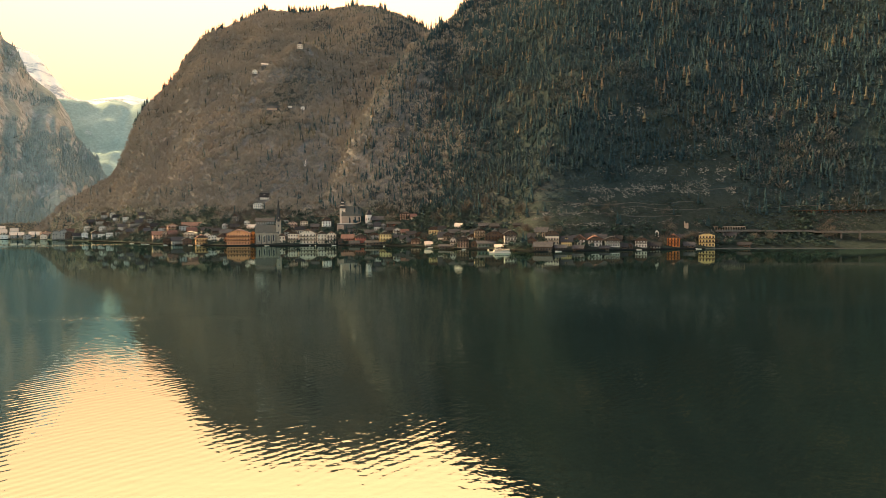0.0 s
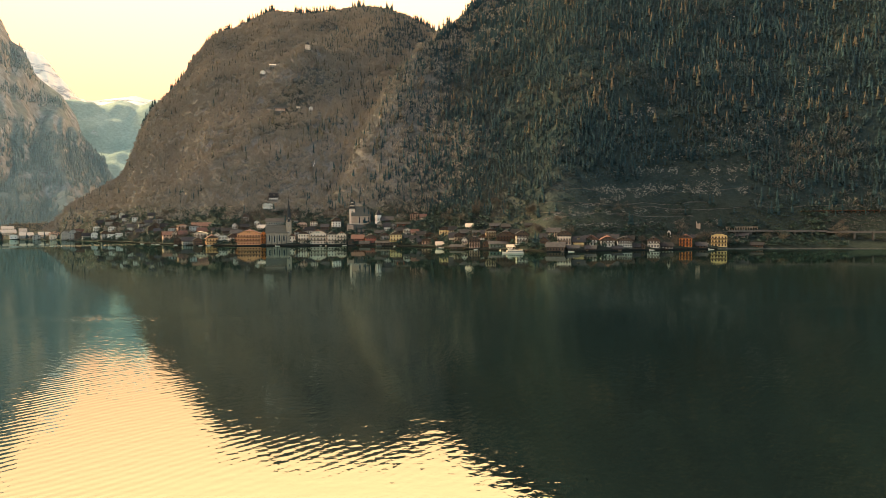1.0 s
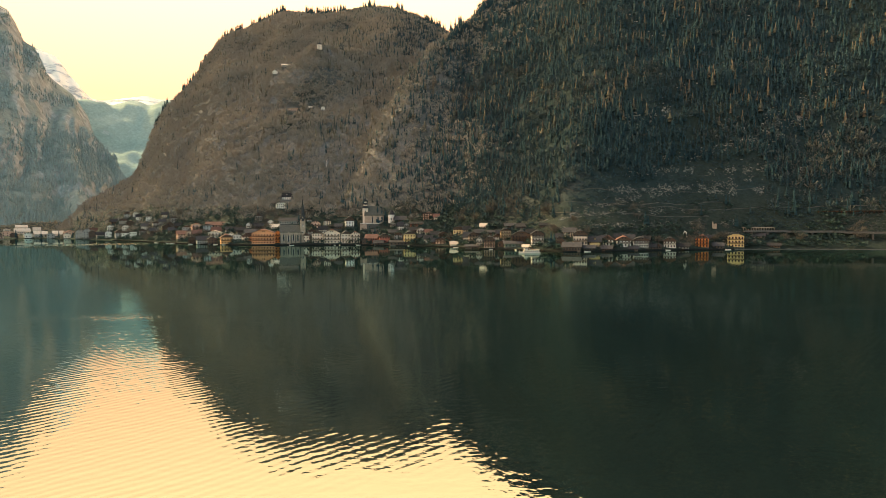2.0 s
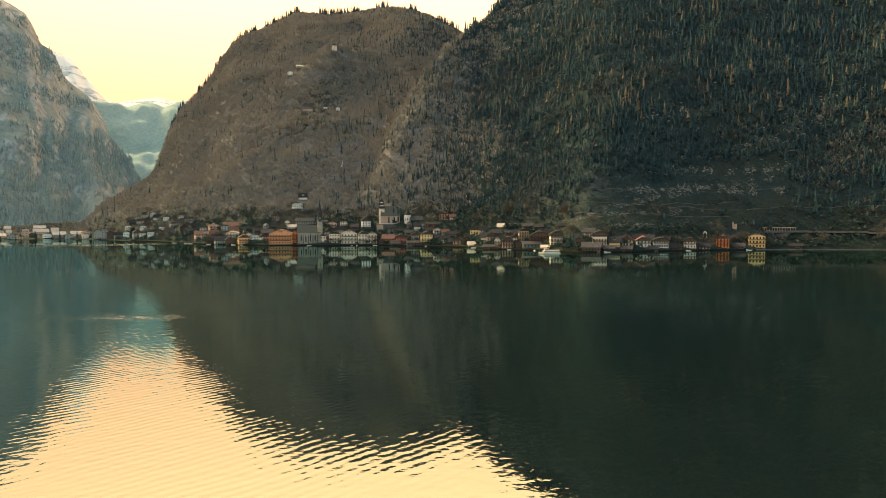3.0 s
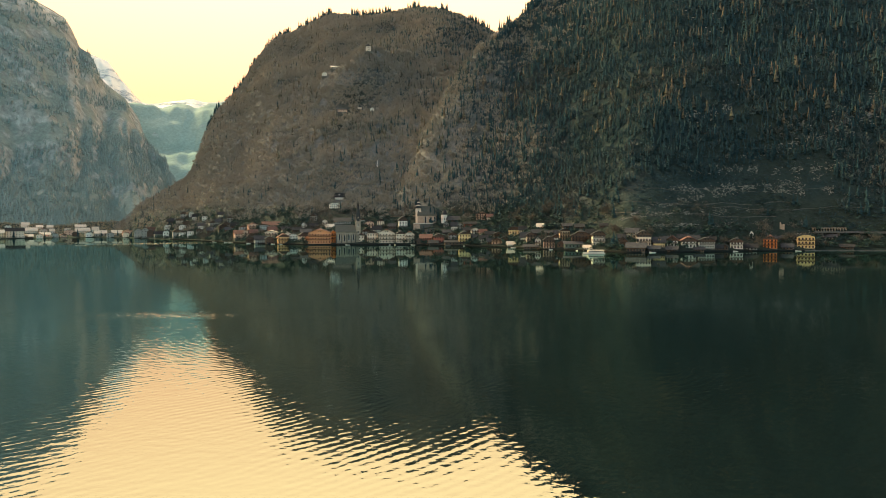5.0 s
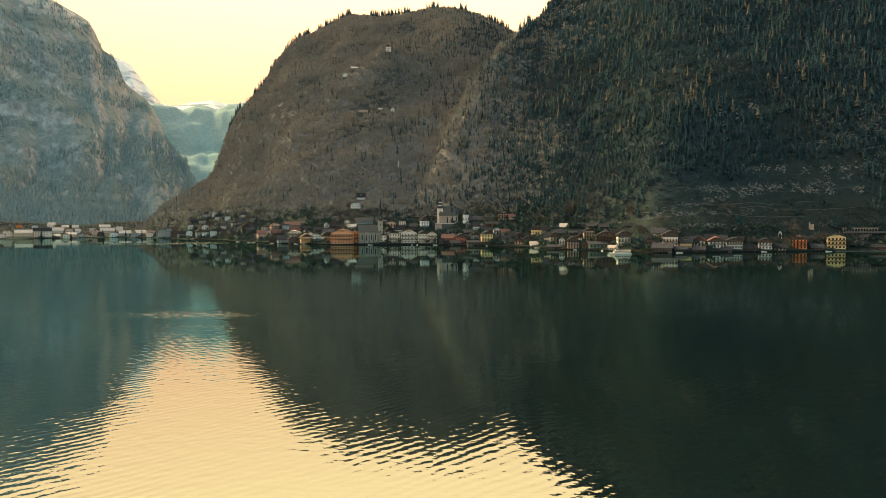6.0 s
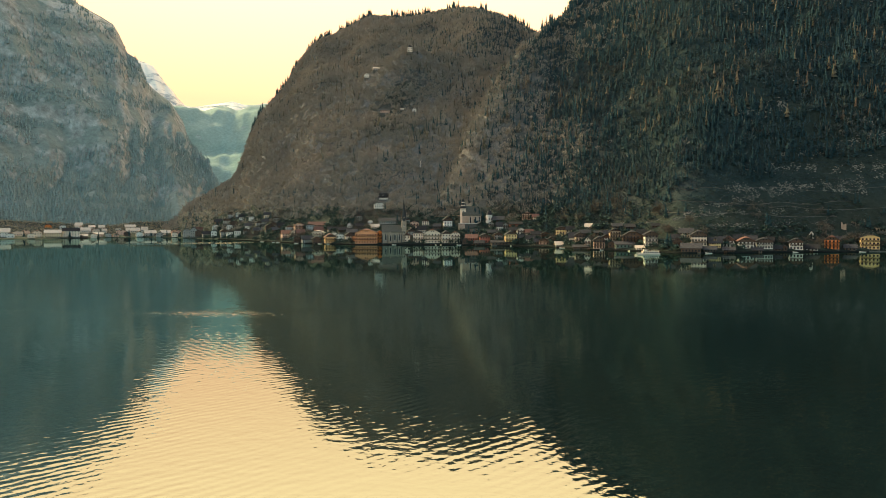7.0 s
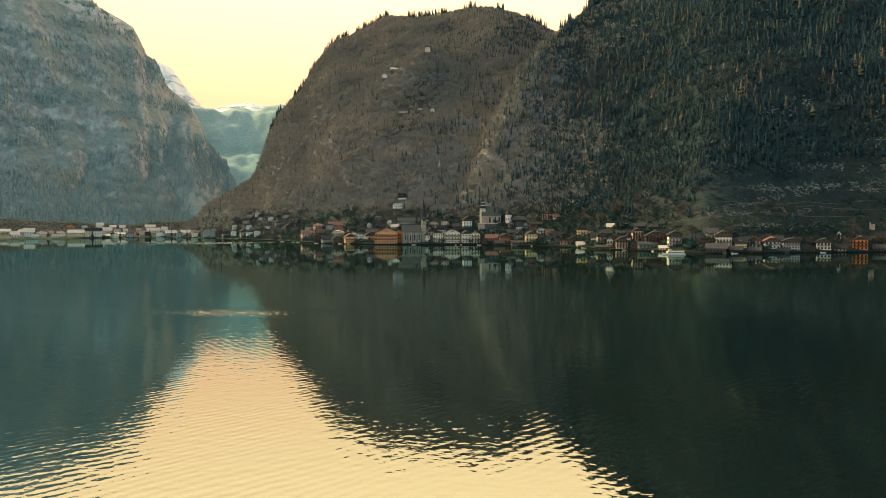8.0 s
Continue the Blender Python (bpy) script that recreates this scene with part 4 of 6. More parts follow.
house(70.1, 581.4, 17.4, 5.5, 5.0, 2.7, 2.2, "S", -10, CREAM, PALE_ROOF, 1, 2)
house(75.6, 557.7, 11.3, 10.5, 8.9, 2.6, 1.6, "S", -11, BROWN, GREY_ROOF, 1, 4)
house(82.6, 532.1, 7.1, 8.8, 7.8, 8.4, 2.6, "F", -12, OCHRE, GREY_ROOF, 3, 4, balconies=(1, 2))
house(91.4, 557.4, 17.5, 9.5, 8.1, 2.6, 2.1, "S", -12, BROWN, GREY_ROOF, 1, 4)
house(99.8, 543.6, 17.0, 8.3, 7.1, 2.6, 2.1, "S", -13, BROWN, GREY_ROOF, 1, 4)
house(93.2, 515.4, 4.2, 16.2, 12.0, 7.6, 4.6, "F", -13, BROWN, GREY_ROOF, 3, 6, balconies=(1, 2))
house(102.9, 496.4, 3.8, 9.9, 8.4, 9.5, 3.0, "F", -15, WHITE, GREY_ROOF, 3, 4, clad=True, balconies=(1, 2))
house(114.5, 521.6, 18.5, 5.2, 4.4, 2.2, 1.5, "S", -15, BROWN, GREY_ROOF, 1, 2)
house(84.6, 509.5, 1.6, 14.5, 12.3, 3.4, 1.9, "S", -12, GREEN, GREY_ROOF, 1, 5)
house(92.4, 490.1, 0.7, 5.6, 5.0, 2.2, 1.4, "S", -14, WHITE, PALE_ROOF, 1, 3)
house(114.8, 468.6, 3.7, 5.9, 5.0, 4.9, 2.6, "F", -17, BROWN, GREY_ROOF, 2, 3, clad=True)
house(126.6, 483.2, 10.5, 9.0, 7.7, 4.7, 2.8, "S", -18, CREAM, GREY_ROOF, 2, 5)
house(131.3, 470.8, 4.5, 10.8, 9.1, 8.9, 3.3, "F", -19, CREAM, GREY_ROOF, 3, 5, clad=True, balconies=(1,))
house(120.7, 456.3, -0.0, 13.1, 11.1, 4.0, 3.1, "S", -18, BROWN, GREY_ROOF, 1, 6)
house(141.9, 466.4, 3.3, 8.0, 6.8, 4.6, 3.2, "S", -20, YELLOW, GREY_ROOF, 2, 5, dormers=1)
house(134.0, 456.5, 0.2, 7.8, 6.6, 2.7, 1.8, "S", -20, BROWN, GREY_ROOF, 1, 4)
house(153.4, 468.2, 3.6, 7.3, 6.2, 5.9, 2.7, "F", -21, WHITE, RED_ROOF, 2, 3, clad=True)
house(148.9, 457.7, 0.1, 7.1, 6.1, 2.3, 1.8, "S", -21, BROWN, GREY_ROOF, 1, 4)
house(166.3, 469.8, 2.7, 10.3, 8.7, 6.1, 3.0, "F", -22, WHITE, RED_ROOF, 2, 4, clad=True)
house(167.3, 481.4, 7.7, 7.6, 6.4, 2.9, 2.4, "S", -22, GREY, GREY_ROOF, 1, 4)
house(181.9, 473.3, 2.1, 11.2, 9.6, 6.4, 2.4, "F", -24, WHITE, GREY_ROOF, 2, 6, clad=True)
house(171.9, 462.7, -0.2, 6.5, 5.6, 2.3, 1.4, "S", -23, BROWN, GREY_ROOF, 1, 3)
house(207.5, 475.8, 1.4, 9.0, 7.7, 6.6, 2.5, "F", -26, WHITE, GREY_ROOF, 2, 4, clad=True, balconies=(1,))
house(218.5, 475.6, 0.5, 9.5, 8.1, 2.5, 2.5, "S", -27, GREY, GREY_ROOF, 1, 4)
house(237.3, 480.3, 1.6, 9.7, 8.3, 7.3, 3.6, "F", -29, ORANGE, RED_ROOF, 3, 4, balconies=(1,2))
house(249.3, 477.5, 0.7, 7.1, 6.1, 2.6, 2.1, "S", -30, BROWN, GREY_ROOF, 1, 3)
house(267.0, 481.9, 1.5, 12.1, 10.3, 9.5, 2.2, "F", -31, YELLOW, GREY_ROOF, 3, 5, balconies=(1,2))
house(297.3, 476.4, 1.1, 8.4, 7.1, 2.2, 1.6, "S", -34, BROWN, GREY_ROOF, 1, 4)
house(-376.3, 896.3, 8.7, 9.0, 7.6, 6.4, 2.5, "F", 21, GREY, GREY_ROOF, 2, 2, clad=True)
house(-298.4, 816.0, 17.1, 8.0, 6.8, 4.8, 3.2, "S", 18, BROWN, GREY_ROOF, 1, 3)
house(-339.1, 872.2, 23.3, 8.6, 7.3, 4.3, 3.4, "S", 20, GREY, GREY_ROOF, 1, 3)
house(-315.1, 834.3, 17.8, 8.2, 7.0, 6.2, 2.9, "F", 19, BROWN, GREY_ROOF, 2, 2)
house(-265.3, 759.3, 7.5, 7.4, 6.3, 5.6, 2.6, "F", 17, CREAM, GREY_ROOF, 2, 2)
house(-229.1, 743.1, 11.8, 10.0, 8.5, 4.3, 3.6, "S", 15, PINK, RED_ROOF, 1, 4)
house(-210.7, 734.7, 13.2, 9.9, 8.4, 3.5, 2.8, "S", 14, GREY, GREY_ROOF, 1, 4)
house(-202.4, 709.0, 5.6, 6.8, 5.8, 5.8, 2.4, "F", 14, WHITE, GREY_ROOF, 2, 2)
house(-195.2, 722.9, 12.7, 9.7, 8.2, 3.4, 2.8, "S", 13, BROWN, GREY_ROOF, 1, 3)
house(-175.6, 724.5, 17.3, 8.3, 7.0, 3.4, 2.8, "S", 12, BROWN, GREY_ROOF, 1, 3)
house(-187.4, 729.8, 17.9, 5.6, 5.0, 5.0, 1.9, "F", 12, WHITE, GREY_ROOF, 1, 2)
house(-155.8, 721.6, 17.2, 8.9, 7.5, 2.7, 2.7, "S", 10, CREAM, PALE_ROOF, 1, 3)
house(-254.5, 751.0, 8.3, 8.8, 7.4, 4.4, 3.6, "S", 17, BROWN, RED_ROOF, 1, 3)
house(-221.2, 699.2, 0.1, 8.8, 7.5, 6.1, 2.9, "F", 15, BROWN, GREY_ROOF, 2, 3, clad=True)
house(-110.0, 694.1, 9.6, 7.8, 6.6, 5.5, 2.3, "F", 7, GREY, GREY_ROOF, 2, 2, clad=True)
house(-97.8, 700.5, 12.0, 9.2, 7.8, 4.6, 3.3, "S", 6, WHITE, GREY_ROOF, 1, 4)
house(-80.6, 704.3, 16.5, 7.9, 6.7, 3.9, 2.6, "S", 4, BROWN, GREY_ROOF, 1, 3)
house(-94.9, 718.7, 21.1, 8.1, 6.8, 5.0, 2.4, "F", 5, CREAM, GREY_ROOF, 2, 3)
house(-17.6, 667.7, 9.8, 8.7, 7.4, 3.7, 2.5, "S", -1, BROWN, GREY_ROOF, 1, 4)
house(-12.4, 652.6, 5.7, 8.5, 7.2, 5.8, 1.8, "F", -1, GREY, GREY_ROOF, 2, 3, clad=True)
house(4.5, 660.4, 12.3, 7.4, 6.3, 3.7, 2.5, "S", -3, BROWN, GREY_ROOF, 1, 3)
house(26.1, 630.1, 7.9, 8.2, 7.0, 4.1, 2.4, "S", -5, GREY, GREY_ROOF, 1, 3)
house(20.0, 643.9, 10.6, 7.2, 6.1, 3.6, 2.4, "S", -4, CREAM, RED_ROOF, 1, 3)
house(34.1, 621.1, 7.5, 8.1, 6.9, 4.9, 1.7, "F", -6, BROWN, GREY_ROOF, 2, 3)
house(-32.4, 639.8, 0.1, 9.5, 8.1, 2.4, 2.4, "S", 0, BROWN, GREY_ROOF, 1, 3)
house(36.6, 595.6, 2.9, 6.7, 5.7, 4.7, 2.0, "F", -6, BROWN, GREY_ROOF, 2, 2, clad=True)
house(55.7, 599.9, 13.4, 6.8, 5.7, 3.4, 2.8, "S", -8, CREAM, GREY_ROOF, 1, 3)
house(64.2, 568.6, 10.6, 8.6, 7.3, 3.2, 2.7, "S", -9, BROWN, GREY_ROOF, 1, 4)
house(75.6, 535.6, 5.6, 6.6, 5.6, 5.0, 1.8, "F", -11, WHITE, GREY_ROOF, 2, 3, clad=True)
house(79.9, 547.1, 10.4, 5.7, 5.0, 3.1, 2.6, "S", -11, BROWN, GREY_ROOF, 1, 3)
house(76.6, 515.4, 1.7, 6.4, 5.4, 4.2, 1.4, "F", -11, BROWN, GREY_ROOF, 1, 2)
house(102.1, 519.5, 10.3, 6.1, 5.1, 4.0, 2.5, "S", -14, GREY, GREY_ROOF, 2, 3)
house(118.1, 482.5, 8.7, 4.9, 4.4, 2.3, 2.3, "S", -17, CREAM, GREY_ROOF, 1, 3)
house(152.0, 475.3, 6.5, 5.0, 4.4, 2.8, 2.4, "S", -21, GREY, GREY_ROOF, 1, 3)
house(177.0, 482.3, 7.1, 5.9, 5.0, 2.9, 2.4, "S", -23, GREY, GREY_ROOF, 1, 3)
house(191.0, 483.4, 6.2, 6.0, 5.1, 2.5, 2.5, "S", -24, BROWN, GREY_ROOF, 1, 3)
house(190.3, 469.5, 0.7, 4.6, 4.4, 2.4, 1.9, "S", -25, BROWN, GREY_ROOF, 1, 2)
house(196.1, 470.4, 0.7, 3.8, 4.4, 3.0, 1.4, "F", -25, BROWN, GREY_ROOF, 1, 2)
house(249.7, 491.7, 6.7, 7.3, 6.2, 2.6, 2.1, "S", -29, BROWN, GREY_ROOF, 1, 3)
house(295.2, 494.9, 8.4, 9.6, 8.1, 2.2, 2.2, "S", -33, GREY, GREY_ROOF, 1, 4)
house(-922.9, 1073.4, 4.3, 10.3, 8.8, 5.0, 2.7, "F", 40, CREAM, GREY_ROOF, 1, 2)
house(-962.2, 1151.4, 6.5, 12.3, 10.5, 4.1, 4.1, "S", 39, WHITE, PALE_ROOF, 1, 2)
house(-813.7, 992.1, 1.6, 10.5, 8.9, 5.7, 2.4, "F", 38, WHITE, GREY_ROOF, 1, 2)
house(-781.9, 997.1, 1.5, 10.4, 8.8, 5.6, 2.4, "F", 37, CREAM, GREY_ROOF, 1, 2)
house(-996.2, 1392.3, 15.6, 12.5, 10.7, 6.1, 3.3, "F", 35, WHITE, GREY_ROOF, 1, 2)
house(-727.8, 1083.2, -0.2, 9.5, 8.1, 5.8, 2.5, "F", 33, CREAM, RED_ROOF, 1, 2)
house(-830.0, 1283.4, 5.9, 7.8, 6.7, 5.6, 4.2, "S", 32, WHITE, PALE_ROOF, 1, 2)
house(-717.7, 1112.0, 0.3, 9.7, 8.2, 5.9, 2.5, "F", 32, GREY, GREY_ROOF, 1, 2)
house(-852.5, 1375.4, 8.8, 11.9, 10.1, 7.3, 3.1, "F", 31, CREAM, GREY_ROOF, 1, 2)
house(-961.3, 1448.3, 15.3, 12.8, 10.8, 4.8, 3.2, "S", 33, CREAM, PALE_ROOF, 1, 2)
house(-706.5, 1155.0, 1.7, 11.1, 9.5, 6.1, 2.6, "F", 30, BROWN, GREY_ROOF, 1, 2)
house(-680.3, 1151.2, 0.7, 11.0, 9.3, 7.2, 2.6, "F", 30, WHITE, GREY_ROOF, 1, 2)
house(-675.4, 1178.9, 2.5, 11.2, 9.5, 5.0, 3.7, "S", 29, CREAM, GREY_ROOF, 1, 2)
house(-633.4, 1137.6, -0.2, 11.9, 10.1, 7.4, 3.3, "F", 28, GREY, GREY_ROOF, 2, 2)
house(-584.1, 1098.2, 0.5, 10.2, 8.7, 7.0, 3.2, "F", 27, CREAM, RED_ROOF, 1, 2)
house(-542.6, 1055.3, 1.3, 10.8, 9.2, 7.8, 3.0, "F", 26, WHITE, GREY_ROOF, 2, 2)


# ---- churches ----
def pyramid(bm, half, z0, z1, sides=4, slot=0, turn=45.0, top=0.0):
    ring = [bm.verts.new((half * math.cos(radians(turn + 360 * i / sides)), half * math.sin(radians(turn + 360 * i / sides)), z0)) for i in range(sides)]
    if top > 0:
        cap = [bm.verts.new((top * math.cos(radians(turn + 360 * i / sides)), top * math.sin(radians(turn + 360 * i / sides)), z1)) for i in range(sides)]
        for i in range(sides):
            bm.faces.new((ring[i], ring[(i + 1) % sides], cap[(i + 1) % sides], cap[i])).material_index = slot
        bm.faces.new(cap).material_index = slot
    else:
        tip = bm.verts.new((0, 0, z1))
        for i in range(sides):
            bm.faces.new((ring[i], ring[(i + 1) % sides], tip)).material_index = slot
    bm.faces.new(ring[::-1]).material_index = slot


def lancet_mesh(w, h):
    """A tall pointed church window: stone frame in one ring, and its glazing."""
    def outline(grow, yy, bm):
        a, t = w / 2 + grow, h + grow
        return [bm.verts.new((x, yy, z)) for x, z in ((-a, -grow), (a, -grow), (a, h * 0.74), (a * 0.6, h * 0.9), (0, t), (-a * 0.6, h * 0.9), (-a, h * 0.74))]
    bm = bmesh.new()
    rings = [outline(g, yy, bm) for g, yy in ((0, 0.1), (0, -0.15), (0.22, -0.15), (0.22, 0.1))]
    for k in range(4):
        for i in range(7):
            bm.faces.new((rings[k][i], rings[k][(i + 1) % 7], rings[(k + 1) % 4][(i + 1) % 7], rings[(k + 1) % 4][i]))
    ring = as_mesh("lancet", bm, FRAME)
    bm = bmesh.new()
    a, b = outline(0, -0.04, bm), outline(0, 0.06, bm)
    bm.faces.new(a)
    bm.faces.new(b[::-1])
    for i in range(7):
        bm.faces.new((a[i], b[i], b[(i + 1) % 7], a[(i + 1) % 7]))
    return ring, as_mesh("pane", bm, GLASS)


LANCET, TOWER_LANCET = lancet_mesh(1.5, 7.2), lancet_mesh(0.9, 2.8)


def saddle_roof(half, length, z0, rise, over=0.6, t=0.3, along="Y"):
    bm = bmesh.new()
    k = rise / half
    for s in (-1, 1):
        prism(bm, [(0, z0 + rise + 0.05), (s * (half + over), z0 - over * k + 0.05), (s * (half + over), z0 - over * k + 0.05 + t), (0, z0 + rise + 0.05 + t * 1.4)], -length - over, length + over)
    if along == "X":
        bmesh.ops.rotate(bm, verts=bm.verts, matrix=Matrix.Rotation(radians(90), 3, "Z"))
    return bm


def lakeside_church(x, y, z, yaw):
    """Grey neo-Gothic church at the water with a needle spire at its end."""
    ch = thing("church", pose(x, y, z, 0, 0, yaw), "grey stone church with a slender needle spire on the shore", "church")
    bm = bmesh.new()
    prism(bm, [(-6, 0), (6, 0), (6, 12.6), (0, 20), (-6, 12.6)], -11.5, 11.5)
    bmesh.ops.rotate(bm, verts=bm.verts, matrix=Matrix.Rotation(radians(90), 3, "Z"))
    part("nave", bm, CHURCH_STONE, ch, "pale grey rendered nave")
    part("roof", saddle_roof(6, 11.5, 12.6, 7.4, along="X"), CHURCH_SLATE, ch, "steep grey slate roof")
    bm = bmesh.new()
    box(bm, -12, 12, -6.3, 6.3, -5, 0.5)
    part("foundation", bm, STONE, ch)
    for xx in (-7.6, -2.6, 2.4, 7.2):
        if xx != -2.6:
            window(ch, LANCET, pose(xx, -6.02, 3.2))
    bm = bmesh.new()
    prism(bm, [(-4.6, 0), (-0.6, 0), (-0.6, 10), (-2.6, 13.4), (-4.6, 10)], -7.4, -6)
    bay = part("transept_bay", bm, CHURCH_STONE, ch, "gabled middle bay")
    window(bay, LANCET, pose(-2.6, -7.42, 2.2))
    for xx in (-11.2, -5.4, 0.2, 4.9, 9.6):
        bm = bmesh.new()
        box(bm, xx - 0.4, xx + 0.4, -7.1, -6, -1, 9.5)
        part("buttress", bm, STONE, ch)
    # tower at the right-hand end
    bm = bmesh.new()
    box(bm, -2.6, 2.6, -2.6, 2.6, -4, 24)
    for a, b in ((0, 1), (1, 0)):
        for s in (-1, 1):
            pts = [bm.verts.new((s * 2.65 * a + k * b * 2.6, s * 2.65 * b + k * a * 2.6, q)) for k, q in ((-1, 24), (1, 24), (0, 29.5))]
            bm.faces.new(pts)
            inner = [bm.verts.new((v.co.x * (1 - 0.3 * a), v.co.y * (1 - 0.3 * b), v.co.z)) for v in pts]
            bm.faces.new(inner[::-1])
            for i in range(3):
                bm.faces.new((pts[i], pts[(i + 1) % 3], inner[(i + 1) % 3], inner[i]))
    tw = part("tower", bm, CHURCH_STONE, ch, "square grey tower with four gables", pose(12.6, -3.4, 0))
    bm = bmesh.new()
    pyramid(bm, 3.3, 24.2, 49.5, 8, turn=22.5)
    part("spire", bm, COPPER, tw, "dark needle spire")
    bm = bmesh.new()
    box(bm, -0.07, 0.07, -0.07, 0.07, 49, 52)
    box(bm, -0.6, 0.6, -0.06, 0.06, 50.6, 50.8)
    part("cross", bm, COPPER, tw)
    for zz in (18.5, 11.0):
        window(tw, TOWER_LANCET, pose(0, -2.62, zz))
        window(tw, TOWER_LANCET, pose(-2.62, 0, zz, 0, 0, -90))
    return ch


def hill_church(x, y, z, yaw):
    """Parish church on its terrace: tall dark roof, tower with stepped pagoda caps."""
    ch = thing("church", pose(x, y, z, 0, 0, yaw), "pale hillside church, steep dark roof, tower with stepped caps", "church")
    bm = bmesh.new()
    box(bm, -9.0, 10.5, -6, 6, -6, 9.2)
    part("nave", bm, CHURCH_RENDER, ch, "pale pinkish plastered nave")
    bm = bmesh.new()
    low = [bm.verts.new((x0, y0, 8.4)) for x0, y0 in ((-9.5, -6.8), (11.4, -6.8), (11.4, 6.8), (-9.5, 6.8))]
    mid = [bm.verts.new((v.co.x, v.co.y, 8.75)) for v in low]
    crown = [bm.verts.new((x0, 0, 19.2)) for x0 in (-8.2, 6.4)]
    bm.faces.new(low[::-1])
    for a, b in ((0, 1), (1, 2), (2, 3), (3, 0)):
        bm.faces.new((low[a], low[b], mid[b], mid[a]))
    bm.faces.new((mid[0], mid[1], crown[1], crown[0]))
    bm.faces.new((mid[2], mid[3], crown[0], crown[1]))
    bm.faces.new((mid[1], mid[2], crown[1]))
    bm.faces.new((mid[3], mid[0], crown[0]))
    part("roof", bm, CHURCH_SLATE, ch, "steep grey shingle roof hipped at its end")
    for xx in (-3.6, 2.0, 7.6):
        bm = bmesh.new()
        box(bm, xx - 0.45, xx + 0.45, -7.0, -6, -6, 6.5)
        part("buttress", bm, CHURCH_RENDER, ch)
    for xx in (-0.8, 4.8):
        window(ch, LANCET, pose(xx, -6.03, 0.6))
    window(ch, TOWER_LANCET, pose(9.2, -6.03, 3.0))
    bm = bmesh.new()
    box(bm, -2.9, 2.9, -2.9, 2.9, -6, 16.5)
    tw = part("tower", bm, CREAM, ch, "cream square bell tower", pose(-8.2, -1.5, 0))
    for z0, z1, low, top in ((16.4, 19.0, 5.4, 2.6), (20.4, 22.6, 4.0, 1.7), (23.6, 28.2, 2.7, 0.0)):
        bm = bmesh.new()
        pyramid(bm, low, z0, z1, 4, top=top)
        part("tower_cap", bm, COPPER, tw, "dark stepped pagoda cap")
    for z0, z1, half in ((19.0, 20.4, 2.9), (22.6, 23.6, 1.9)):
        bm = bmesh.new()
        pyramid(bm, half, z0, z1, 4, top=half)
        part("lantern", bm, CREAM, tw, "cream lantern stage")
    for a in (0, -90, 90):
        m = pose(0, 0, 0, 0, 0, a) @ pose(0, -2.92, 11.2)
        window(tw, TOWER_LANCET, m)
        bm = bmesh.new()
        bmesh.ops.create_circle(bm, cap_ends=True, radius=1.05, segments=16, matrix=pose(0, 0, 0, 90, 0, 0))
        bmesh.ops.solidify(bm, geom=bm.faces[:], thickness=0.12)
        part("clock_face", bm, FRAME, tw, "round pale clock face", pose(0, 0, 0, 0, 0, a) @ pose(0, -3.0, 15.2))
    bm = bmesh.new()
    box(bm, -0.06, 0.06, -0.06, 0.06, 28, 30.5)
    box(bm, -0.5, 0.5, -0.05, 0.05, 29.4, 29.55)
    part("cross", bm, COPPER, tw)
    return ch


def chapel(x, y, z, yaw):
    cp = thing("chapel", pose(x, y, z, 0, 0, yaw), "small white chapel with a pointed dark roof", "chapel")
    bm = bmesh.new()
    pyramid(bm, 4.0, -5, 10.0, 8, turn=22.5, top=4.0)
    part("wall", bm, WHITE, cp)
    bm = bmesh.new()
    pyramid(bm, 4.5, 9.9, 17.0, 8, turn=22.5)
    part("roof", bm, GREY_ROOF, cp)
    for a in (-45, 0, 45):
        window(cp, TOWER_LANCET, pose(0, 0, 0, 0, 0, a) @ pose(0, -3.72, 3.6))
    return cp


CHURCH_A = lakeside_church(-128.5, 669.0, 1.4, 10)
CHURCH_B = hill_church(-41.0, 716.5, 0.0, 3)
CHURCH_B.location.z = 23.2
CHURCH_B.scale = (1.12, 1.0, 1.08)
CHAPEL = chapel(-19.8, 708.0, 0.0, 0)
CHAPEL.location.z = 23.4
BUILT.append((260, 501, 8))
BUILT.extend(((-128, 669, 16), (-41, 716, 18), (-20, 708, 7), (-45, 701, 12)))

# churchyard terrace held by a tall pale wall
terrace = thing("terrace_wall", pose(-45.5, 701.0, 8.6, 0, 0, 3), "tall pale stone retaining wall below the churchyard", "wall")
bm = bmesh.new()
prism(bm, [(-10, -4), (12, -4), (12, 13.5), (-10, 14.6)], -0.6, 14)
part("masonry", bm, STONE, terrace)
bm = bmesh.new()
box(bm, -10.2, 12.2, -0.9, -0.5, 14.4, 14.8)
part("coping", bm, WHITE, terrace)
bm = bmesh.new()
box(bm, -10, -2.5, -1.4, -0.6, -4, 13.6)
part("bastion", bm, CHURCH_RENDER, terrace, "pale rendered bastion")


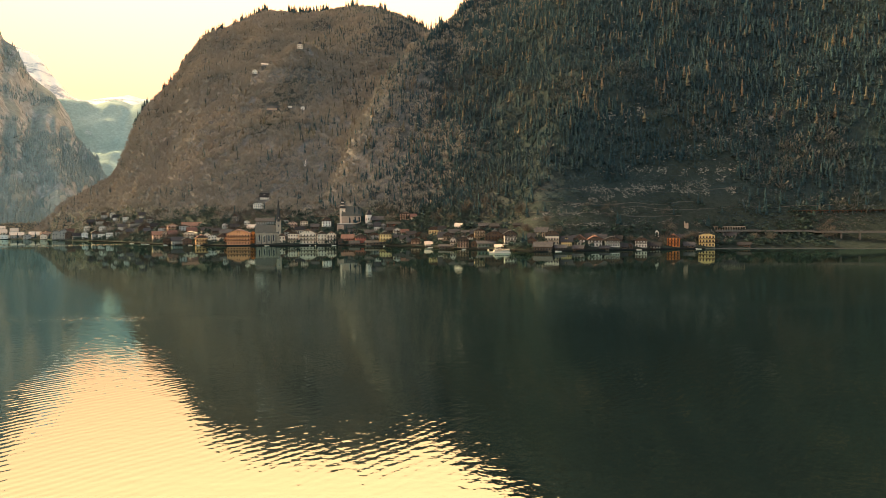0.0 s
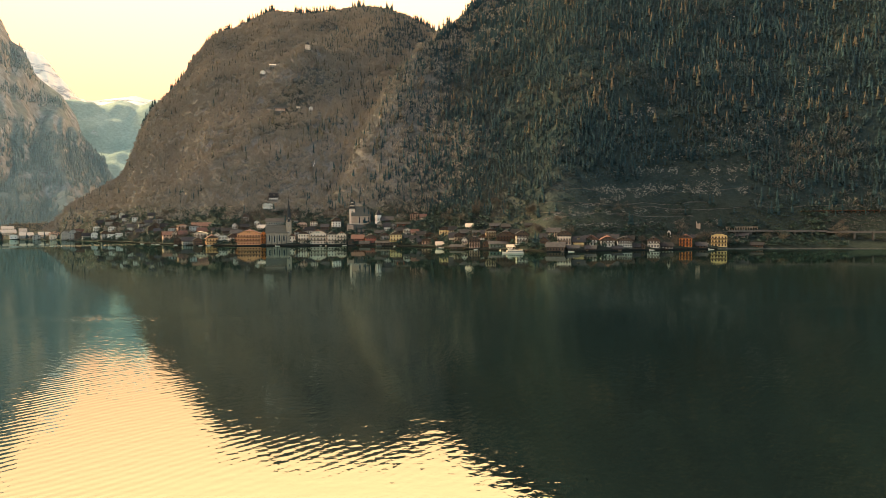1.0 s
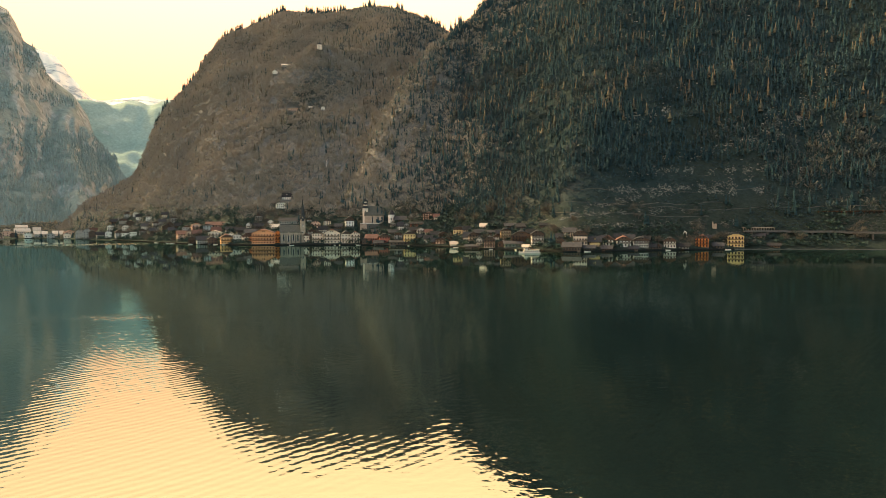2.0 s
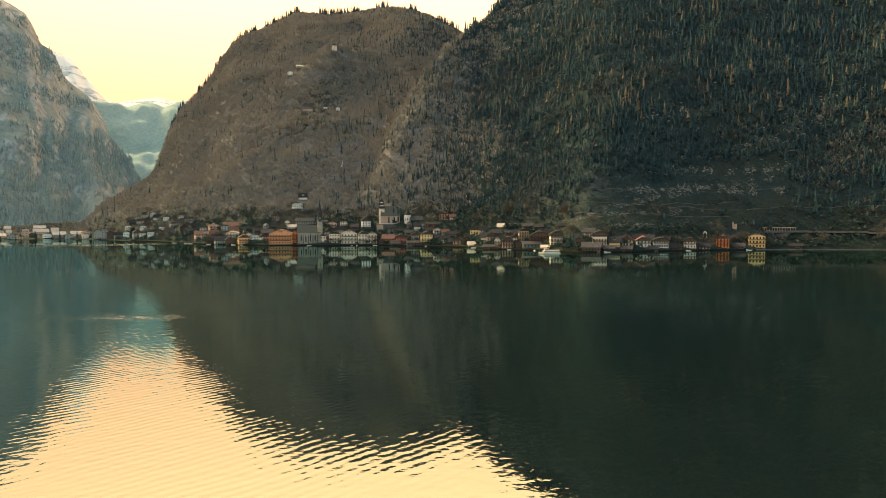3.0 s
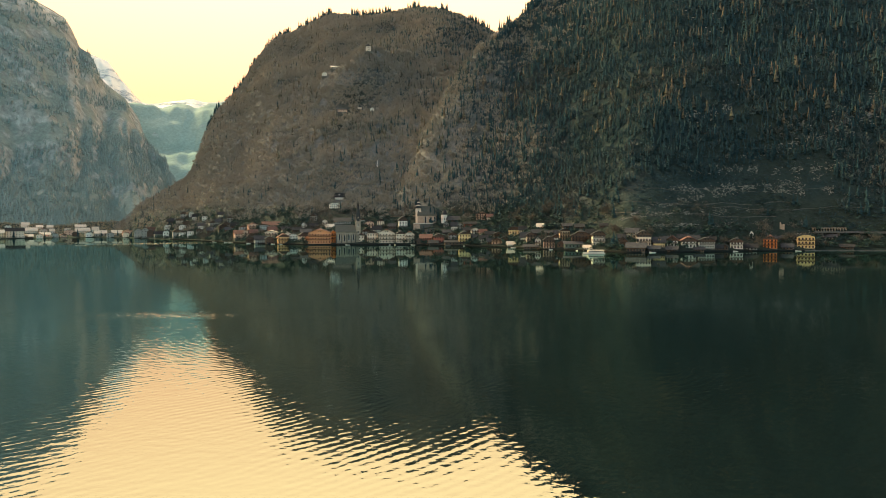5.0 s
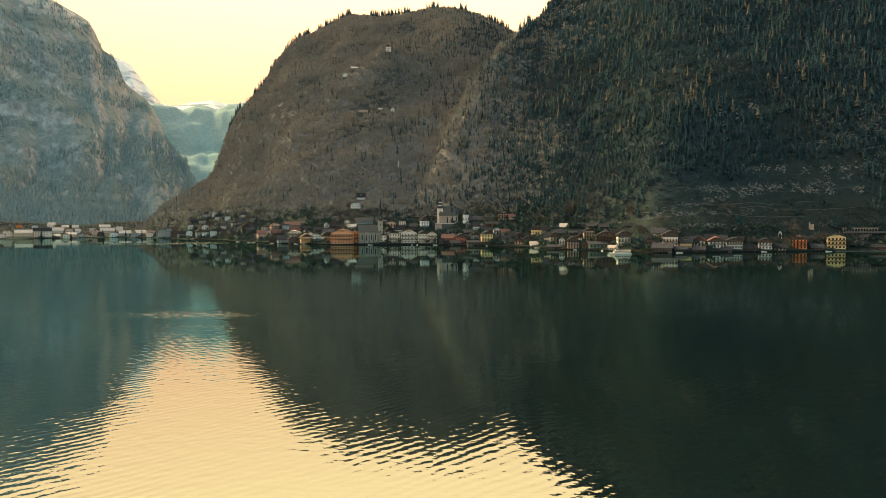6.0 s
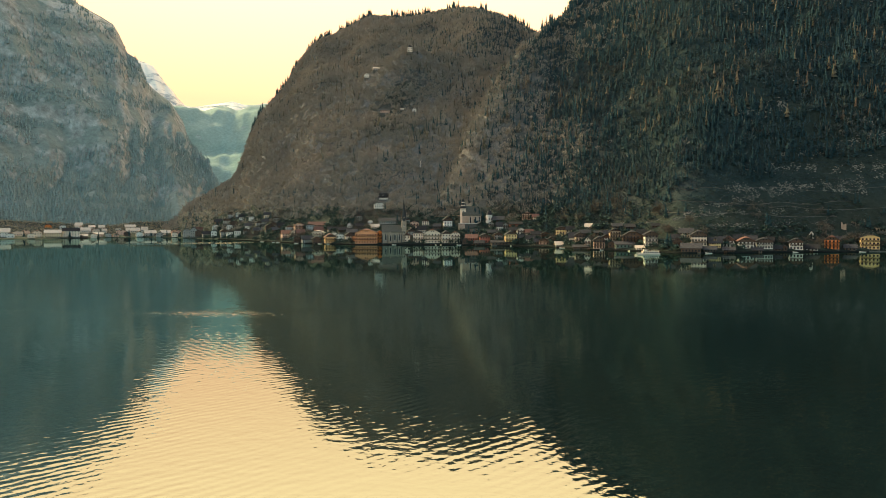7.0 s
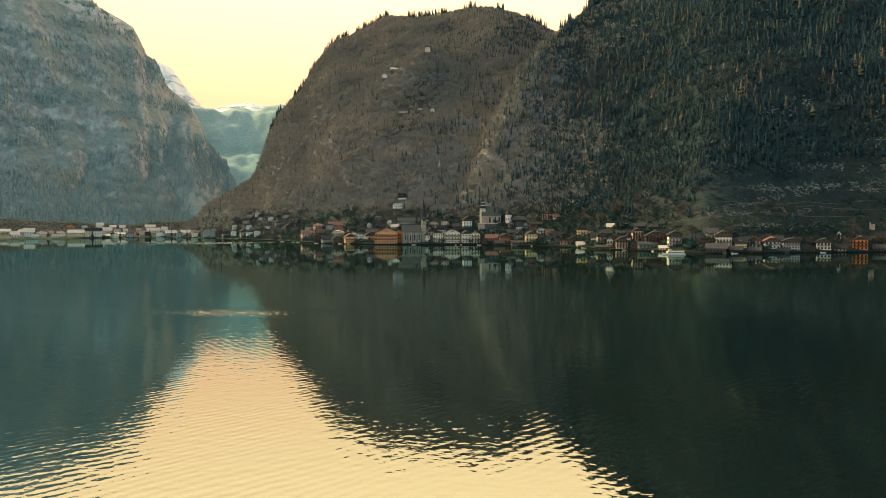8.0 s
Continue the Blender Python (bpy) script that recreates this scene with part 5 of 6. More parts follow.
# ---- buildings up on the mountain ----
def tower_house(x, y, z, yaw):
    th = thing("tower_house", pose(x, y, z, 0, 0, yaw), "old cream watch tower with pyramid roof on a knoll", "tower")
    bm = bmesh.new()
    box(bm, -5.5, 5.5, -5.5, 5.5, -6, 10)
    part("wall", bm, CREAM, th)
    bm = bmesh.new()
    pyramid(bm, 8.6, 9.9, 16.5, 4)
    part("roof", bm, GREY_ROOF, th)
    for k in range(2):
        for xx in (-3.2, 0, 3.2):
            window(th, WINDOW, pose(xx, -5.52, 2 + 4 * k))
    bm = bmesh.new()
    box(bm, -8, 8, -9, -5.6, -8, -1.2)
    part("terrace", bm, STONE, th, "grey terrace wall")
    return th


watch_tower = tower_house(-146, 1088, 0.0, 6)
watch_tower.location.z = float(ground_z(-146, 1088)) + 1.5
watch_tower.scale = (0.78, 0.78, 0.85)


def hut(x, y, w, d, h, rise, gable, yaw, wall, roof, bays=2):
    return house(x, y, float(ground_z(x, y)), w, d, h, rise, gable, yaw, wall, roof, 1, bays)


hut(-205, 1098, 17, 8, 3.6, 2.4, "S", 9, GREY, PALE_ROOF, 5)
hut(-224, 1092, 8, 7, 5.0, 3.0, "F", 9, WHITE, PALE_ROOF, 2)
hut(-180, 1003, 15, 8, 4.2, 2.6, "S", 8, PINK, GREY_ROOF, 4)
hut(-131, 998, 6.5, 6, 4.6, 3.0, "F", 6, WHITE, GREY_ROOF, 1)
hut(-152, 1004, 5, 4, 2.2, 1.2, "S", 6, WHITE, PALE_ROOF, 1)


def wayside_shrine(x, y, z, yaw):
    sh = thing("wayside_shrine", pose(x, y, z, 0, 0, yaw), "small white arched wayside shrine on the slope", "shrine")
    bm = bmesh.new()
    prism(bm, [(-1.4, -2), (-0.8, -2), (-0.8, 2.0), (-0.5, 2.7), (0, 3.0), (0.5, 2.7), (0.8, 2.0), (0.8, -2), (1.4, -2), (1.4, 2.8), (0, 4.6), (-1.4, 2.8)], -1.0, 1.2)
    part("wall", bm, WHITE, sh)
    bm = bmesh.new()
    box(bm, -1.3, 1.3, 1.2, 1.5, -2, 2.8)
    part("back", bm, BROWN, sh)
    part("roof", saddle_roof(1.4, 1.3, 2.9, 1.8, 0.25, 0.12), GREY_ROOF, sh)
    return sh


def ruined_gable(x, y, z, yaw):
    rg = thing("ruined_gable", pose(x, y, z, 0, 0, yaw), "roofless pale stone gable standing on the slope", "ruin")
    bm = bmesh.new()
    prism(bm, [(-2.4, -2), (2.4, -2), (2.4, 3.8), (1.2, 4.4), (0.6, 3.6), (-0.8, 3.7), (-1.4, 6.0), (-2.4, 6.3)], -0.5, 0.5)
    part("wall", bm, CHURCH_STONE, rg)
    bm = bmesh.new()
    box(bm, -2.4, -1.7, 0.5, 3.2, -2, 4.6)
    part("side_wall", bm, STONE, rg)
    return rg


wayside_shrine(229.3, 494, 0, -26).location.z = float(ground_z(229.3, 494)) + 0.3
ruin = ruined_gable(260, 503, 0, -29)
ruin.location.z = float(ground_z(260, 503)) + 1.2
ruin.scale = (0.75, 0.75, 0.8)


# ---- lake road: galleries, viaduct and walls ----
def gallery(x0, y0, x1, y1, z, n, tall, deep, label, mat):
    """A road gallery: a slab roof on a row of posts against the slope."""
    length, yaw = math.hypot(x1 - x0, y1 - y0), math.degrees(math.atan2(y1 - y0, x1 - x0))
    g = thing("road_gallery", pose(x0, y0, z, 0, 0, yaw), label, "gallery")
    bm = bmesh.new()
    box(bm, -0.5, length + 0.5, -0.6, deep, tall, tall + 0.7)
    part("roof_slab", bm, mat, g)
    bm = bmesh.new()
    box(bm, -0.5, length + 0.5, -0.5, deep, -4.5, 0)
    part("road_base", bm, STONE, g)
    bm = bmesh.new()
    box(bm, -0.5, length + 0.5, deep, deep + 0.6, 0, tall)
    part("back_wall", bm, DARK_WOOD, g)
    for i in range(n):
        bm = bmesh.new()
        xx = length * i / (n - 1)
        box(bm, xx - 0.3, xx + 0.3, -0.4, 0.4, 0, tall)
        part("post", bm, mat, g)
    return g


gallery(285, 501, 311, 498, 15.2, 13, 2.4, 6, "pale concrete road gallery on short posts above the shore", CHURCH_STONE)
gallery(357, 506, 426, 480, 28.0, 22, 3.4, 7, "dark wooden snow gallery along the steep slope", DARK_WOOD)
gallery(313, 516, 346, 510, 26.5, 12, 2.6, 5, "dark narrow slope gallery with many posts", DARK_WOOD)


def viaduct(points, label):
    x0, y0, z0 = points[0]
    v = thing("viaduct", pose(x0, y0, z0), label, "viaduct")
    for (ax, ay, az), (bx, by, bz) in zip(points, points[1:]):
        bm = bmesh.new()
        length = math.hypot(bx - ax, by - ay)
        box(bm, 0, length + 0.2, -0.4, 5, -0.9, 0.0)
        m = pose(ax - x0, ay - y0, az - z0, 0, 0, math.degrees(math.atan2(by - ay, bx - ax)))
        deck = part("deck", bm, STONE, v, "", m)
        bm = bmesh.new()
        box(bm, 0, length + 0.2, -0.4, -0.25, 0.0, 0.9)
        part("parapet", bm, STONE, deck)
        for k in range(int(length / 13)):
            bm = bmesh.new()
            box(bm, 6 + 13 * k, 7.2 + 13 * k, 0.2, 4, -9, -0.9)
            part("pier", bm, STONE, deck)
    return v


viaduct([(283, 496, 14.6), (318, 491, 14.2), (360, 478, 13.4), (403, 452, 12.8), (448, 415, 12.4)], "grey concrete road viaduct along the shore")


def stone_bank(name, b0, b1, lift, tall, thick, mat, label, from_shore=None, z_line=None, kind="structure", lumps=0.0, seed=1):
    """A wall that follows the shore, or a contour of the slope, lying on the ground."""
    b = np.arange(b0, b1, 0.12)
    if from_shore is not None:
        r = shore(b) + from_shore
    else:
        r = np.empty_like(b)
        for i, q in enumerate(b):
            rr = shore(q) + np.linspace(5, 420, 420)
            r[i] = rr[np.argmax(land(np.full_like(rr, q), rr) > z_line + 3 * lattice(q / 2, 0.5, seed))]
        r = np.convolve(np.pad(r, 4, "edge"), np.ones(9) / 9, "valid")
    x, y = place(b, r)
    x2, y2 = place(b, r + thick)
    z = (land(b, r) if from_shore is None else np.zeros_like(b)) + lift
    top = z + tall * (1 + lumps * lattice(b * 2.5, b * 0 + 0.3, seed)) * (1 + lumps * lattice(b * 8, b * 0 + 0.3, seed))
    rings = np.stack([np.stack([x, y, z - 2.5], 1), np.stack([x, y, top], 1), np.stack([x2, y2, top], 1), np.stack([x2, y2, z - 2.5], 1)], 1)
    n = len(b)
    faces = [(4 * i + k, 4 * i + k + 1, 4 * i + k + 5, 4 * i + k + 4) for i in range(n - 1) for k in range(3)]
    return tagged(new(name, mesh_from(name, rings.reshape(-1, 3), faces, mat)), label, "wall", kind=kind)


stone_bank("quay_wall", -24, 31, 0.0, 0.9, 4.0, WET_STONE, "dark wet quay edge along the village shore", from_shore=-1.5)
stone_bank("shore_bank", 31, 50, 0.0, 0.5, 1.2, STONE, "pale stony bank at the waterline", from_shore=-1.0, lumps=0.6)
stone_bank("slope_track", 16.5, 33, 0.0, 0.4, 1.4, STONE, "pale gravel track with a dry-stone wall across the slope", z_line=52, lumps=0.5)
stone_bank("terrace_bank", 16, 30, 0.0, 0.5, 1.5, STONE, "old dry-stone terrace wall on the meadow", z_line=40, lumps=0.8, seed=5)
stone_bank("terrace_bank", 12, 29, 0.0, 0.5, 1.2, STONE, "old dry-stone terrace wall on the meadow", z_line=29, lumps=0.8, seed=8)
stone_bank("terrace_bank", 24, 40, 0.0, 0.5, 1.5, STONE, "old dry-stone terrace wall on the meadow", z_line=34, lumps=0.8, seed=11)


def footpath(points, label):
    """A walled path climbing the slope in bends."""
    x0, y0 = points[0]
    base = float(ground_z(x0, y0))
    fp = thing("footpath_wall", pose(x0, y0, base), label, "path")
    for (ax, ay), (bx, by) in zip(points, points[1:]):
        bm = bmesh.new()
        n = 6
        rows = []
        for k in range(n + 1):
            px, py = ax + (bx - ax) * k / n, ay + (by - ay) * k / n
            pz = float(ground_z(px, py)) - base
            rows.append([bm.verts.new((px - x0, py - y0 + dy, pz + dz)) for dy, dz in ((-0.5, -1.5), (-0.5, 1.0), (0.3, 1.0), (1.6, 0.3), (1.6, -1.5))])
        for a, b in zip(rows, rows[1:]):
            for i in range(5):
                bm.faces.new((a[i], a[(i + 1) % 5], b[(i + 1) % 5], b[i]))
        bm.faces.new(rows[0])
        bm.faces.new(rows[-1][::-1])
        part("wall_run", bm, CHURCH_STONE, fp)
    return fp


footpath([(-214, 806), (-196, 800), (-172, 782)], "pale walled footpath climbing to the upper houses")
footpath([(-86, 745), (-66, 742), (-52, 733)], "pale walled footpath climbing behind the church")


# ---- boats and landing stages ----
def hull(bm, length, beam, low, high, slot=0):
    """A pointed hull with sheer, bow to -x."""
    rows = []
    for k in range(9):
        u = k / 8
        half = beam / 2 * min(1, math.sin(min(1, u * 1.7 + 0.03) * math.pi / 2)) * (0.9 if k == 8 else 1)
        top = high + 0.5 * (1 - u) ** 2
        xx = -length / 2 + length * u
        rows.append([bm.verts.new(p) for p in ((xx, -half, top), (xx + 0.3 * (1 - u), -half * 0.7, low), (xx + 0.3 * (1 - u), half * 0.7, low), (xx, half, top))])
    for a, b in zip(rows, rows[1:]):
        for i in range(4):
            bm.faces.new((a[i], a[(i + 1) % 4], b[(i + 1) % 4], b[i])).material_index = slot
    bm.faces.new(rows[0]).material_index = slot
    bm.faces.new(rows[-1][::-1]).material_index = slot


def ferry(x, y, yaw):
    fb = thing("ferry_boat", pose(x, y, 0, 0, 0, yaw), "small white passenger ferry lying on the calm lake", "boat")
    bm = bmesh.new()
    hull(bm, 16.5, 4.0, -0.6, 1.1)
    part("hull", bm, FRAME, fb)
    bm = bmesh.new()
    box(bm, -4.6, 7.2, -1.7, 1.7, 1.1, 3.0)
    cabin = part("cabin", bm, FRAME, fb)
    for i in range(7):
        bm = bmesh.new()
        box(bm, -3.9 + 1.55 * i, -2.8 + 1.55 * i, -1.74, -1.66, 1.7, 2.6)
        part("pane", bm, GLASS, cabin)
    bm = bmesh.new()
    box(bm, -5.0, 7.6, -1.95, 1.95, 3.0, 3.18)
    part("deck_roof", bm, CREAM, fb)
    bm = bmesh.new()
    box(bm, -3.6, -1.2, -1.2, 1.2, 3.18, 4.9)
    wheel = part("wheelhouse", bm, FRAME, fb)
    bm = bmesh.new()
    box(bm, -3.4, -1.4, -1.24, -1.16, 3.9, 4.6)
    part("pane", bm, GLASS, wheel)
    for xx in (-2.4, 7.4, -7.6):
        bm = bmesh.new()
        box(bm, xx - 0.05, xx + 0.05, -0.05, 0.05, 1.2, 6.6 if xx == -2.4 else 3.6)
        part("mast", bm, FRAME, fb)
    for s in (-1, 1):
        bm = bmesh.new()
        box(bm, -1.2, 7.4, s * 1.9 - 0.03, s * 1.9 + 0.03, 4.0, 4.06)
        for i in range(8):
            box(bm, -1.2 + 1.22 * i, -1.14 + 1.22 * i, s * 1.9 - 0.03, s * 1.9 + 0.03, 3.18, 4.0)
        part("railing", bm, FRAME, fb)
    return fb


ferry(81.6, 431.0, -2).scale = (0.95, 0.95, 0.78)
bm = bmesh.new()
hull(bm, 5.0, 1.5, -0.2, 0.45)
skiff = thing("rowing_boat", pose(-246, 702, 0, 0, 0, 20), "small pale rowing boat moored by the shore", "boat", "moored boats")
part("hull", bm, FRAME, skiff)
bm = bmesh.new()
box(bm, -0.3, 1.4, -0.62, 0.62, 0.42, 0.55)
part("thwart", bm, DARK_WOOD, skiff)
for bx, off, turn in ((-20.5, -26, 10), (-19.6, -14, 60), (-19.2, -15, 30), (-15.6, -9, 0), (-14.9, -8, 70), (-8.9, -9, 20), (-5.0, -8, 80), (-4.5, -8, 100), (-2.8, -7, 15), (2.0, -8, 75), (6.6, -9, 0), (10.0, -8, 45), (12.4, -9, 85), (19.0, -7, 5), (25.8, -7, 20), (30.5, -8, 5)):
    px, py = place(bx, shore(bx) + off)
    copy_thing(skiff, pose(float(px), float(py), 0, 0, 0, turn))


def jetty(b, length, w=1.6):
    x, y = place(b, shore(b) - 1.5)
    j = thing("jetty", pose(float(x), float(y), 0.9, 0, 0, -b), "weathered wooden jetty on piles", "jetty", "landing stages")
    n = int(length / 0.6)
    for i in range(n):
        bm = bmesh.new()
        box(bm, -w / 2, w / 2, -0.6 * (i + 1) + 0.04, -0.6 * i, -0.06, 0.04)
        part("plank", bm, DARK_WOOD, j)
    for i in range(int(length / 3) + 1):
        for s in (-1, 1):
            bm = bmesh.new()
            pyramid(bm, 0.14, -4.5, 0.5, 6, top=0.12)
            part("pile", bm, DARK_WOOD, j, m=pose(s * w * 0.45, -min(length - 0.2, 3 * i + 0.2), 0))
    return j


for b, length in ((-19.0, 9), (-16.2, 7), (-9.8, 10), (-5.4, 8), (-1.5, 7), (4.9, 7), (8.9, 6), (14.9, 9), (20.4, 6), (27.0, 7)):
    jetty(b, length)


# ---- waterfall in the gully ----
wx, wy = -111.5, 860.0
fall = new("waterfall", mesh_from("waterfall", [(wx + 0.6 * math.sin(k * 1.7) + s * (0.35 + 0.15 * (k % 3)), wy + k * 1.7 + 0.2, float(ground_z(wx, wy + k * 1.7)) + 1.2) for k in range(9) for s in (-1, 1)], [(2 * k, 2 * k + 1, 2 * k + 3, 2 * k + 2) for k in range(8)], FRAME))
tagged(fall, "thin white waterfall in the mountain gully", "waterfall")


# ---- woods: bare beeches, dark spruces and golden larches on the slopes ----
wood_rng = np.random.default_rng(11)


def bare_crown(n, rng, thin=0.035):
    """A bare crown, one metre tall and wide: fine branches fanning out and up from a stem."""
    v, f = [], []
    for k in range(n):
        a, lift = rng.uniform(0, 2 * math.pi), rng.uniform(0.15, 1.3)
        way = np.array([math.cos(a) * math.cos(lift), math.sin(a) * math.cos(lift), math.sin(lift)])
        start = np.array([0, 0, rng.uniform(0.2, 0.55)]) + way * (0.5, 0.5, 0.35) * rng.uniform(0.0, 0.7)
        tip = start + way * rng.uniform(0.22, 0.42) + rng.normal(0, 0.04, 3)
        side = np.cross(way, rng.normal(0, 1, 3))
        side *= thin * rng.uniform(0.7, 1.4) / np.linalg.norm(side)
        f.append((len(v), len(v) + 1, len(v) + 2))
        v.extend([start, tip + side, tip - side])
    f.append((len(v), len(v) + 1, len(v) + 2))
    v.extend(np.array([(-0.022, 0, -0.1), (0.022, 0.01, -0.1), (0, 0, 0.7)]))
    return np.array(v), np.array(f)


def leafy_bush(n, rng):
    """A dense evergreen bush, one metre tall and wide, of small leaf sprays."""
    v, f = [], []
    for k in range(n):
        a, t = rng.uniform(0, 2 * math.pi), math.acos(rng.uniform(-0.4, 1))
        out = np.array([math.cos(a) * math.sin(t), math.sin(a) * math.sin(t), math.cos(t)])
        c = np.array([0, 0, 0.45]) + out * (0.42, 0.42, 0.45) * rng.uniform(0.5, 1.0)
        f.append((len(v), len(v) + 1, len(v) + 2))
        v.extend(c + rng.normal(0, 0.12, (3, 3)))
    return np.array(v), np.array(f)


def spruce_cone(rng, tiers=4, sides=5):
    """A tapering conifer of drooping, ragged tiers, one metre tall."""
    v, f = [], []
    for k in range(tiers):
        z0, z1 = 0.08 + 0.86 * k / tiers, 0.08 + 0.86 * (k + 1.55) / tiers
        rad = 0.16 * (1 - k / (tiers + 0.4)) * rng.uniform(0.8, 1.15)
        n0 = len(v)
        for i in range(sides):
            a = 2 * math.pi * (i + rng.uniform(-0.25, 0.25)) / sides
            q = rad * rng.uniform(0.5, 1.3)
            v.append((math.cos(a) * q, math.sin(a) * q, z0 + rng.uniform(-0.06, 0.05)))
        v.append((0, 0, min(z1, 1.0)))
        for i in range(sides):
            f.append((n0 + i, n0 + (i + 1) % sides, n0 + sides))
    return np.array(v), np.array(f)


def forest(name, shapes, spots, heights, widths, mat, label):
    """All trees of one kind as one wood."""
    vs, fs, base = [], [], 0
    kinds = wood_rng.integers(0, len(shapes), len(spots))
    turns = wood_rng.uniform(0, 2 * math.pi, len(spots))
    for k, (v, f) in enumerate(shapes):
        pick = np.where(kinds == k)[0]
        c, s = np.cos(turns[pick])[:, None], np.sin(turns[pick])[:, None]
        x, y = v[:, 0][None] * widths[pick][:, None], v[:, 1][None] * widths[pick][:, None]
        p = np.stack([c * x - s * y + spots[pick, 0:1], s * x + c * y + spots[pick, 1:2], v[:, 2][None] * heights[pick][:, None] + spots[pick, 2:3]], -1)
        fs.append((f[None] + (base + np.arange(len(pick)) * len(v))[:, None, None]).reshape(-1, 3))
        vs.append(p.reshape(-1, 3))
        base += len(pick) * len(v)
    ob = new(name, mesh_from(name, np.concatenate(vs), np.concatenate(fs), mat, True))
    return tagged(ob, label, "forest", kind="stuff")


def spots_for(n, b0, b1, r0, r1):
    b = wood_rng.uniform(b0, b1, n)
    r = np.sqrt(wood_rng.uniform(r0 ** 2, r1 ** 2, n))
    x, y = place(b, r)
    return b, r, x, y, land(b, r)


b, r, x, y, z = spots_for(135000, -28, 46, 480, 1640)
off = r - shore(b)
rr, zr = ridge(b, MAIN)
rq, zq = ridge(b, RIGHT)
wood = fractal(x / 140, y / 140, 60, 3)
fine = fractal(x / 40, y / 40, 70, 2)
top = np.interp(b, (4, 9, 16, 19), (38, 44, 58, 72))
meadow = (b > 4) & (b < 33) & (z < top + 16 * fractal(x / 60, y / 60, 12, 3)) & (z > 0)
open_land = np.where(meadow & (b > 9), np.interp(b, (9, 18), (0.8, 0.03)), np.where(meadow, 0.9, np.where(b > 12, 0.75, 0.95)))
steepness = wood_rng.uniform(0, 1, len(b))
keep = (z > np.where(b < -19, 9, 26)) & (off > np.where(b < -19, 22, 45)) & (r < np.maximum(rr, rq) + 40) & (steepness < open_land)
keep &= ~((off < 110) & (z < 55) & (steepness > 0.25) & (b > -19))
for hx, hy, rad in BUILT:
    keep &= ~((np.abs(x - hx) < rad) & (y - hy > -rad - (16 if hy < 950 else 3)) & (y - hy < rad))
lived = (b > -27) & (b < -13) & (z < 46)
keep &= ~(lived & (steepness > 0.3))
share = np.clip(0.04 + 0.5 * np.clip((b + 3) / 12, 0, 1) + 0.12 * np.clip((b - 8) / 12, 0, 1) + 0.30 * wood + 0.14 * fine, 0.015, 0.85)
share = share * np.interp(b, (-8, 3), (0.4, 1.0))
kind = wood_rng.uniform(0, 1, len(b))
is_spruce = keep & (kind < share)
golden = np.clip(0.02 + 0.03 * (b > 3) + 0.06 * fine, 0, 0.2) * (z > 110)
is_larch = keep & ~is_spruce & (kind > 1 - golden)
is_beech = keep & ~is_spruce & ~is_larch
BEECHES = [bare_crown(18, wood_rng, 0.055) for k in range(10)]
NEAR_BEECHES = [bare_crown(52, wood_rng, 0.019) for k in range(8)]
FAR_BUSHES = [bare_crown(16, wood_rng, 0.06) for k in range(5)]
BUSHES = [leafy_bush(22, wood_rng) for k in range(5)]
SPRUCES = [spruce_cone(wood_rng) for k in range(5)]
all_spots = np.stack([x, y, z - 0.4], 1)


def sizes(mask, lo, hi, a, b2):
    n = int(mask.sum())
    h = wood_rng.uniform(lo, hi, n)
    return h, h * wood_rng.uniform(a, b2, n)


edge = 7 + 9 * wood + wood_rng.uniform(-3, 3, len(b)) + np.clip((z - 120) / 60, -2, 3)
close = is_beech & (r < 960) & (b < edge)
h, w = sizes(close, 5, 10, 0.8, 1.15)
forest("beech_wood", BEECHES, all_spots[close], h, w, NEAR_TWIGS, "leafless brown beeches above the village")
is_beech &= ~close
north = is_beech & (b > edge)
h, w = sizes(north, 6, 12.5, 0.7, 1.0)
forest("mixed_wood", BEECHES, all_spots[north], h, w, SHADE_TWIGS, "bare trees darkened for shade between the spruces of the slope")
is_beech &= ~north
h, w = sizes(is_beech, 6, 11.5, 0.85, 1.2)
forest("bare_beech_forest", BEECHES, all_spots[is_beech], h, w, TWIGS, "leafless brown beech forest on the mountainside")
front = is_spruce & (r < 760)
h, w = sizes(front, 6, 14, 0.8, 1.2)
forest("spruce_edge", [spruce_cone(wood_rng, 9, 6) for k in range(6)], all_spots[front], h, w, SPRUCE, "dark green spruces at the edge of the meadow slope")
is_spruce &= ~front
h, w = sizes(is_spruce, 6, 15, 0.85, 1.25)
forest("spruce_forest", SPRUCES, all_spots[is_spruce], h, w, SPRUCE, "dark green spruces scattered over the mountainside")
h, w = sizes(is_larch, 9, 17, 0.9, 1.3)
forest("larch_trees", SPRUCES, all_spots[is_larch], h, w, LARCH, "golden larches among the bare trees")

# the row of conifers along the sky line
n = 1500
b = wood_rng.uniform(-21, 14, n)
rr, zr = ridge(b, MAIN)
rq, zq = ridge(b, RIGHT)
front = np.where((b > 5.2), rq, rr)
r = front + wood_rng.uniform(-22, 8, n)
x, y = place(b, r)
z = land(b, r)
h = wood_rng.uniform(9, 29, n) * np.where(lattice(b * 1.3, b * 0, 4) > -0.25, 1.0, 0.45)
forest("ridge_conifers", SPRUCES, np.stack([x, y, z - 0.5], 1), h, h * wood_rng.uniform(0.65, 0.95, n), SPRUCE, "conifers standing along the mountain crest")

# spruces on the ledges of the great wall across the lake
wall = SURFACES["left_mountain"]
i = wood_rng.uniform(150, wall.shape[0] - 2, 24000)
j = wood_rng.uniform(3, 125, 24000)
i0, j0 = i.astype(int), j.astype(int)
u, v = (i - i0)[:, None], (j - j0)[:, None]
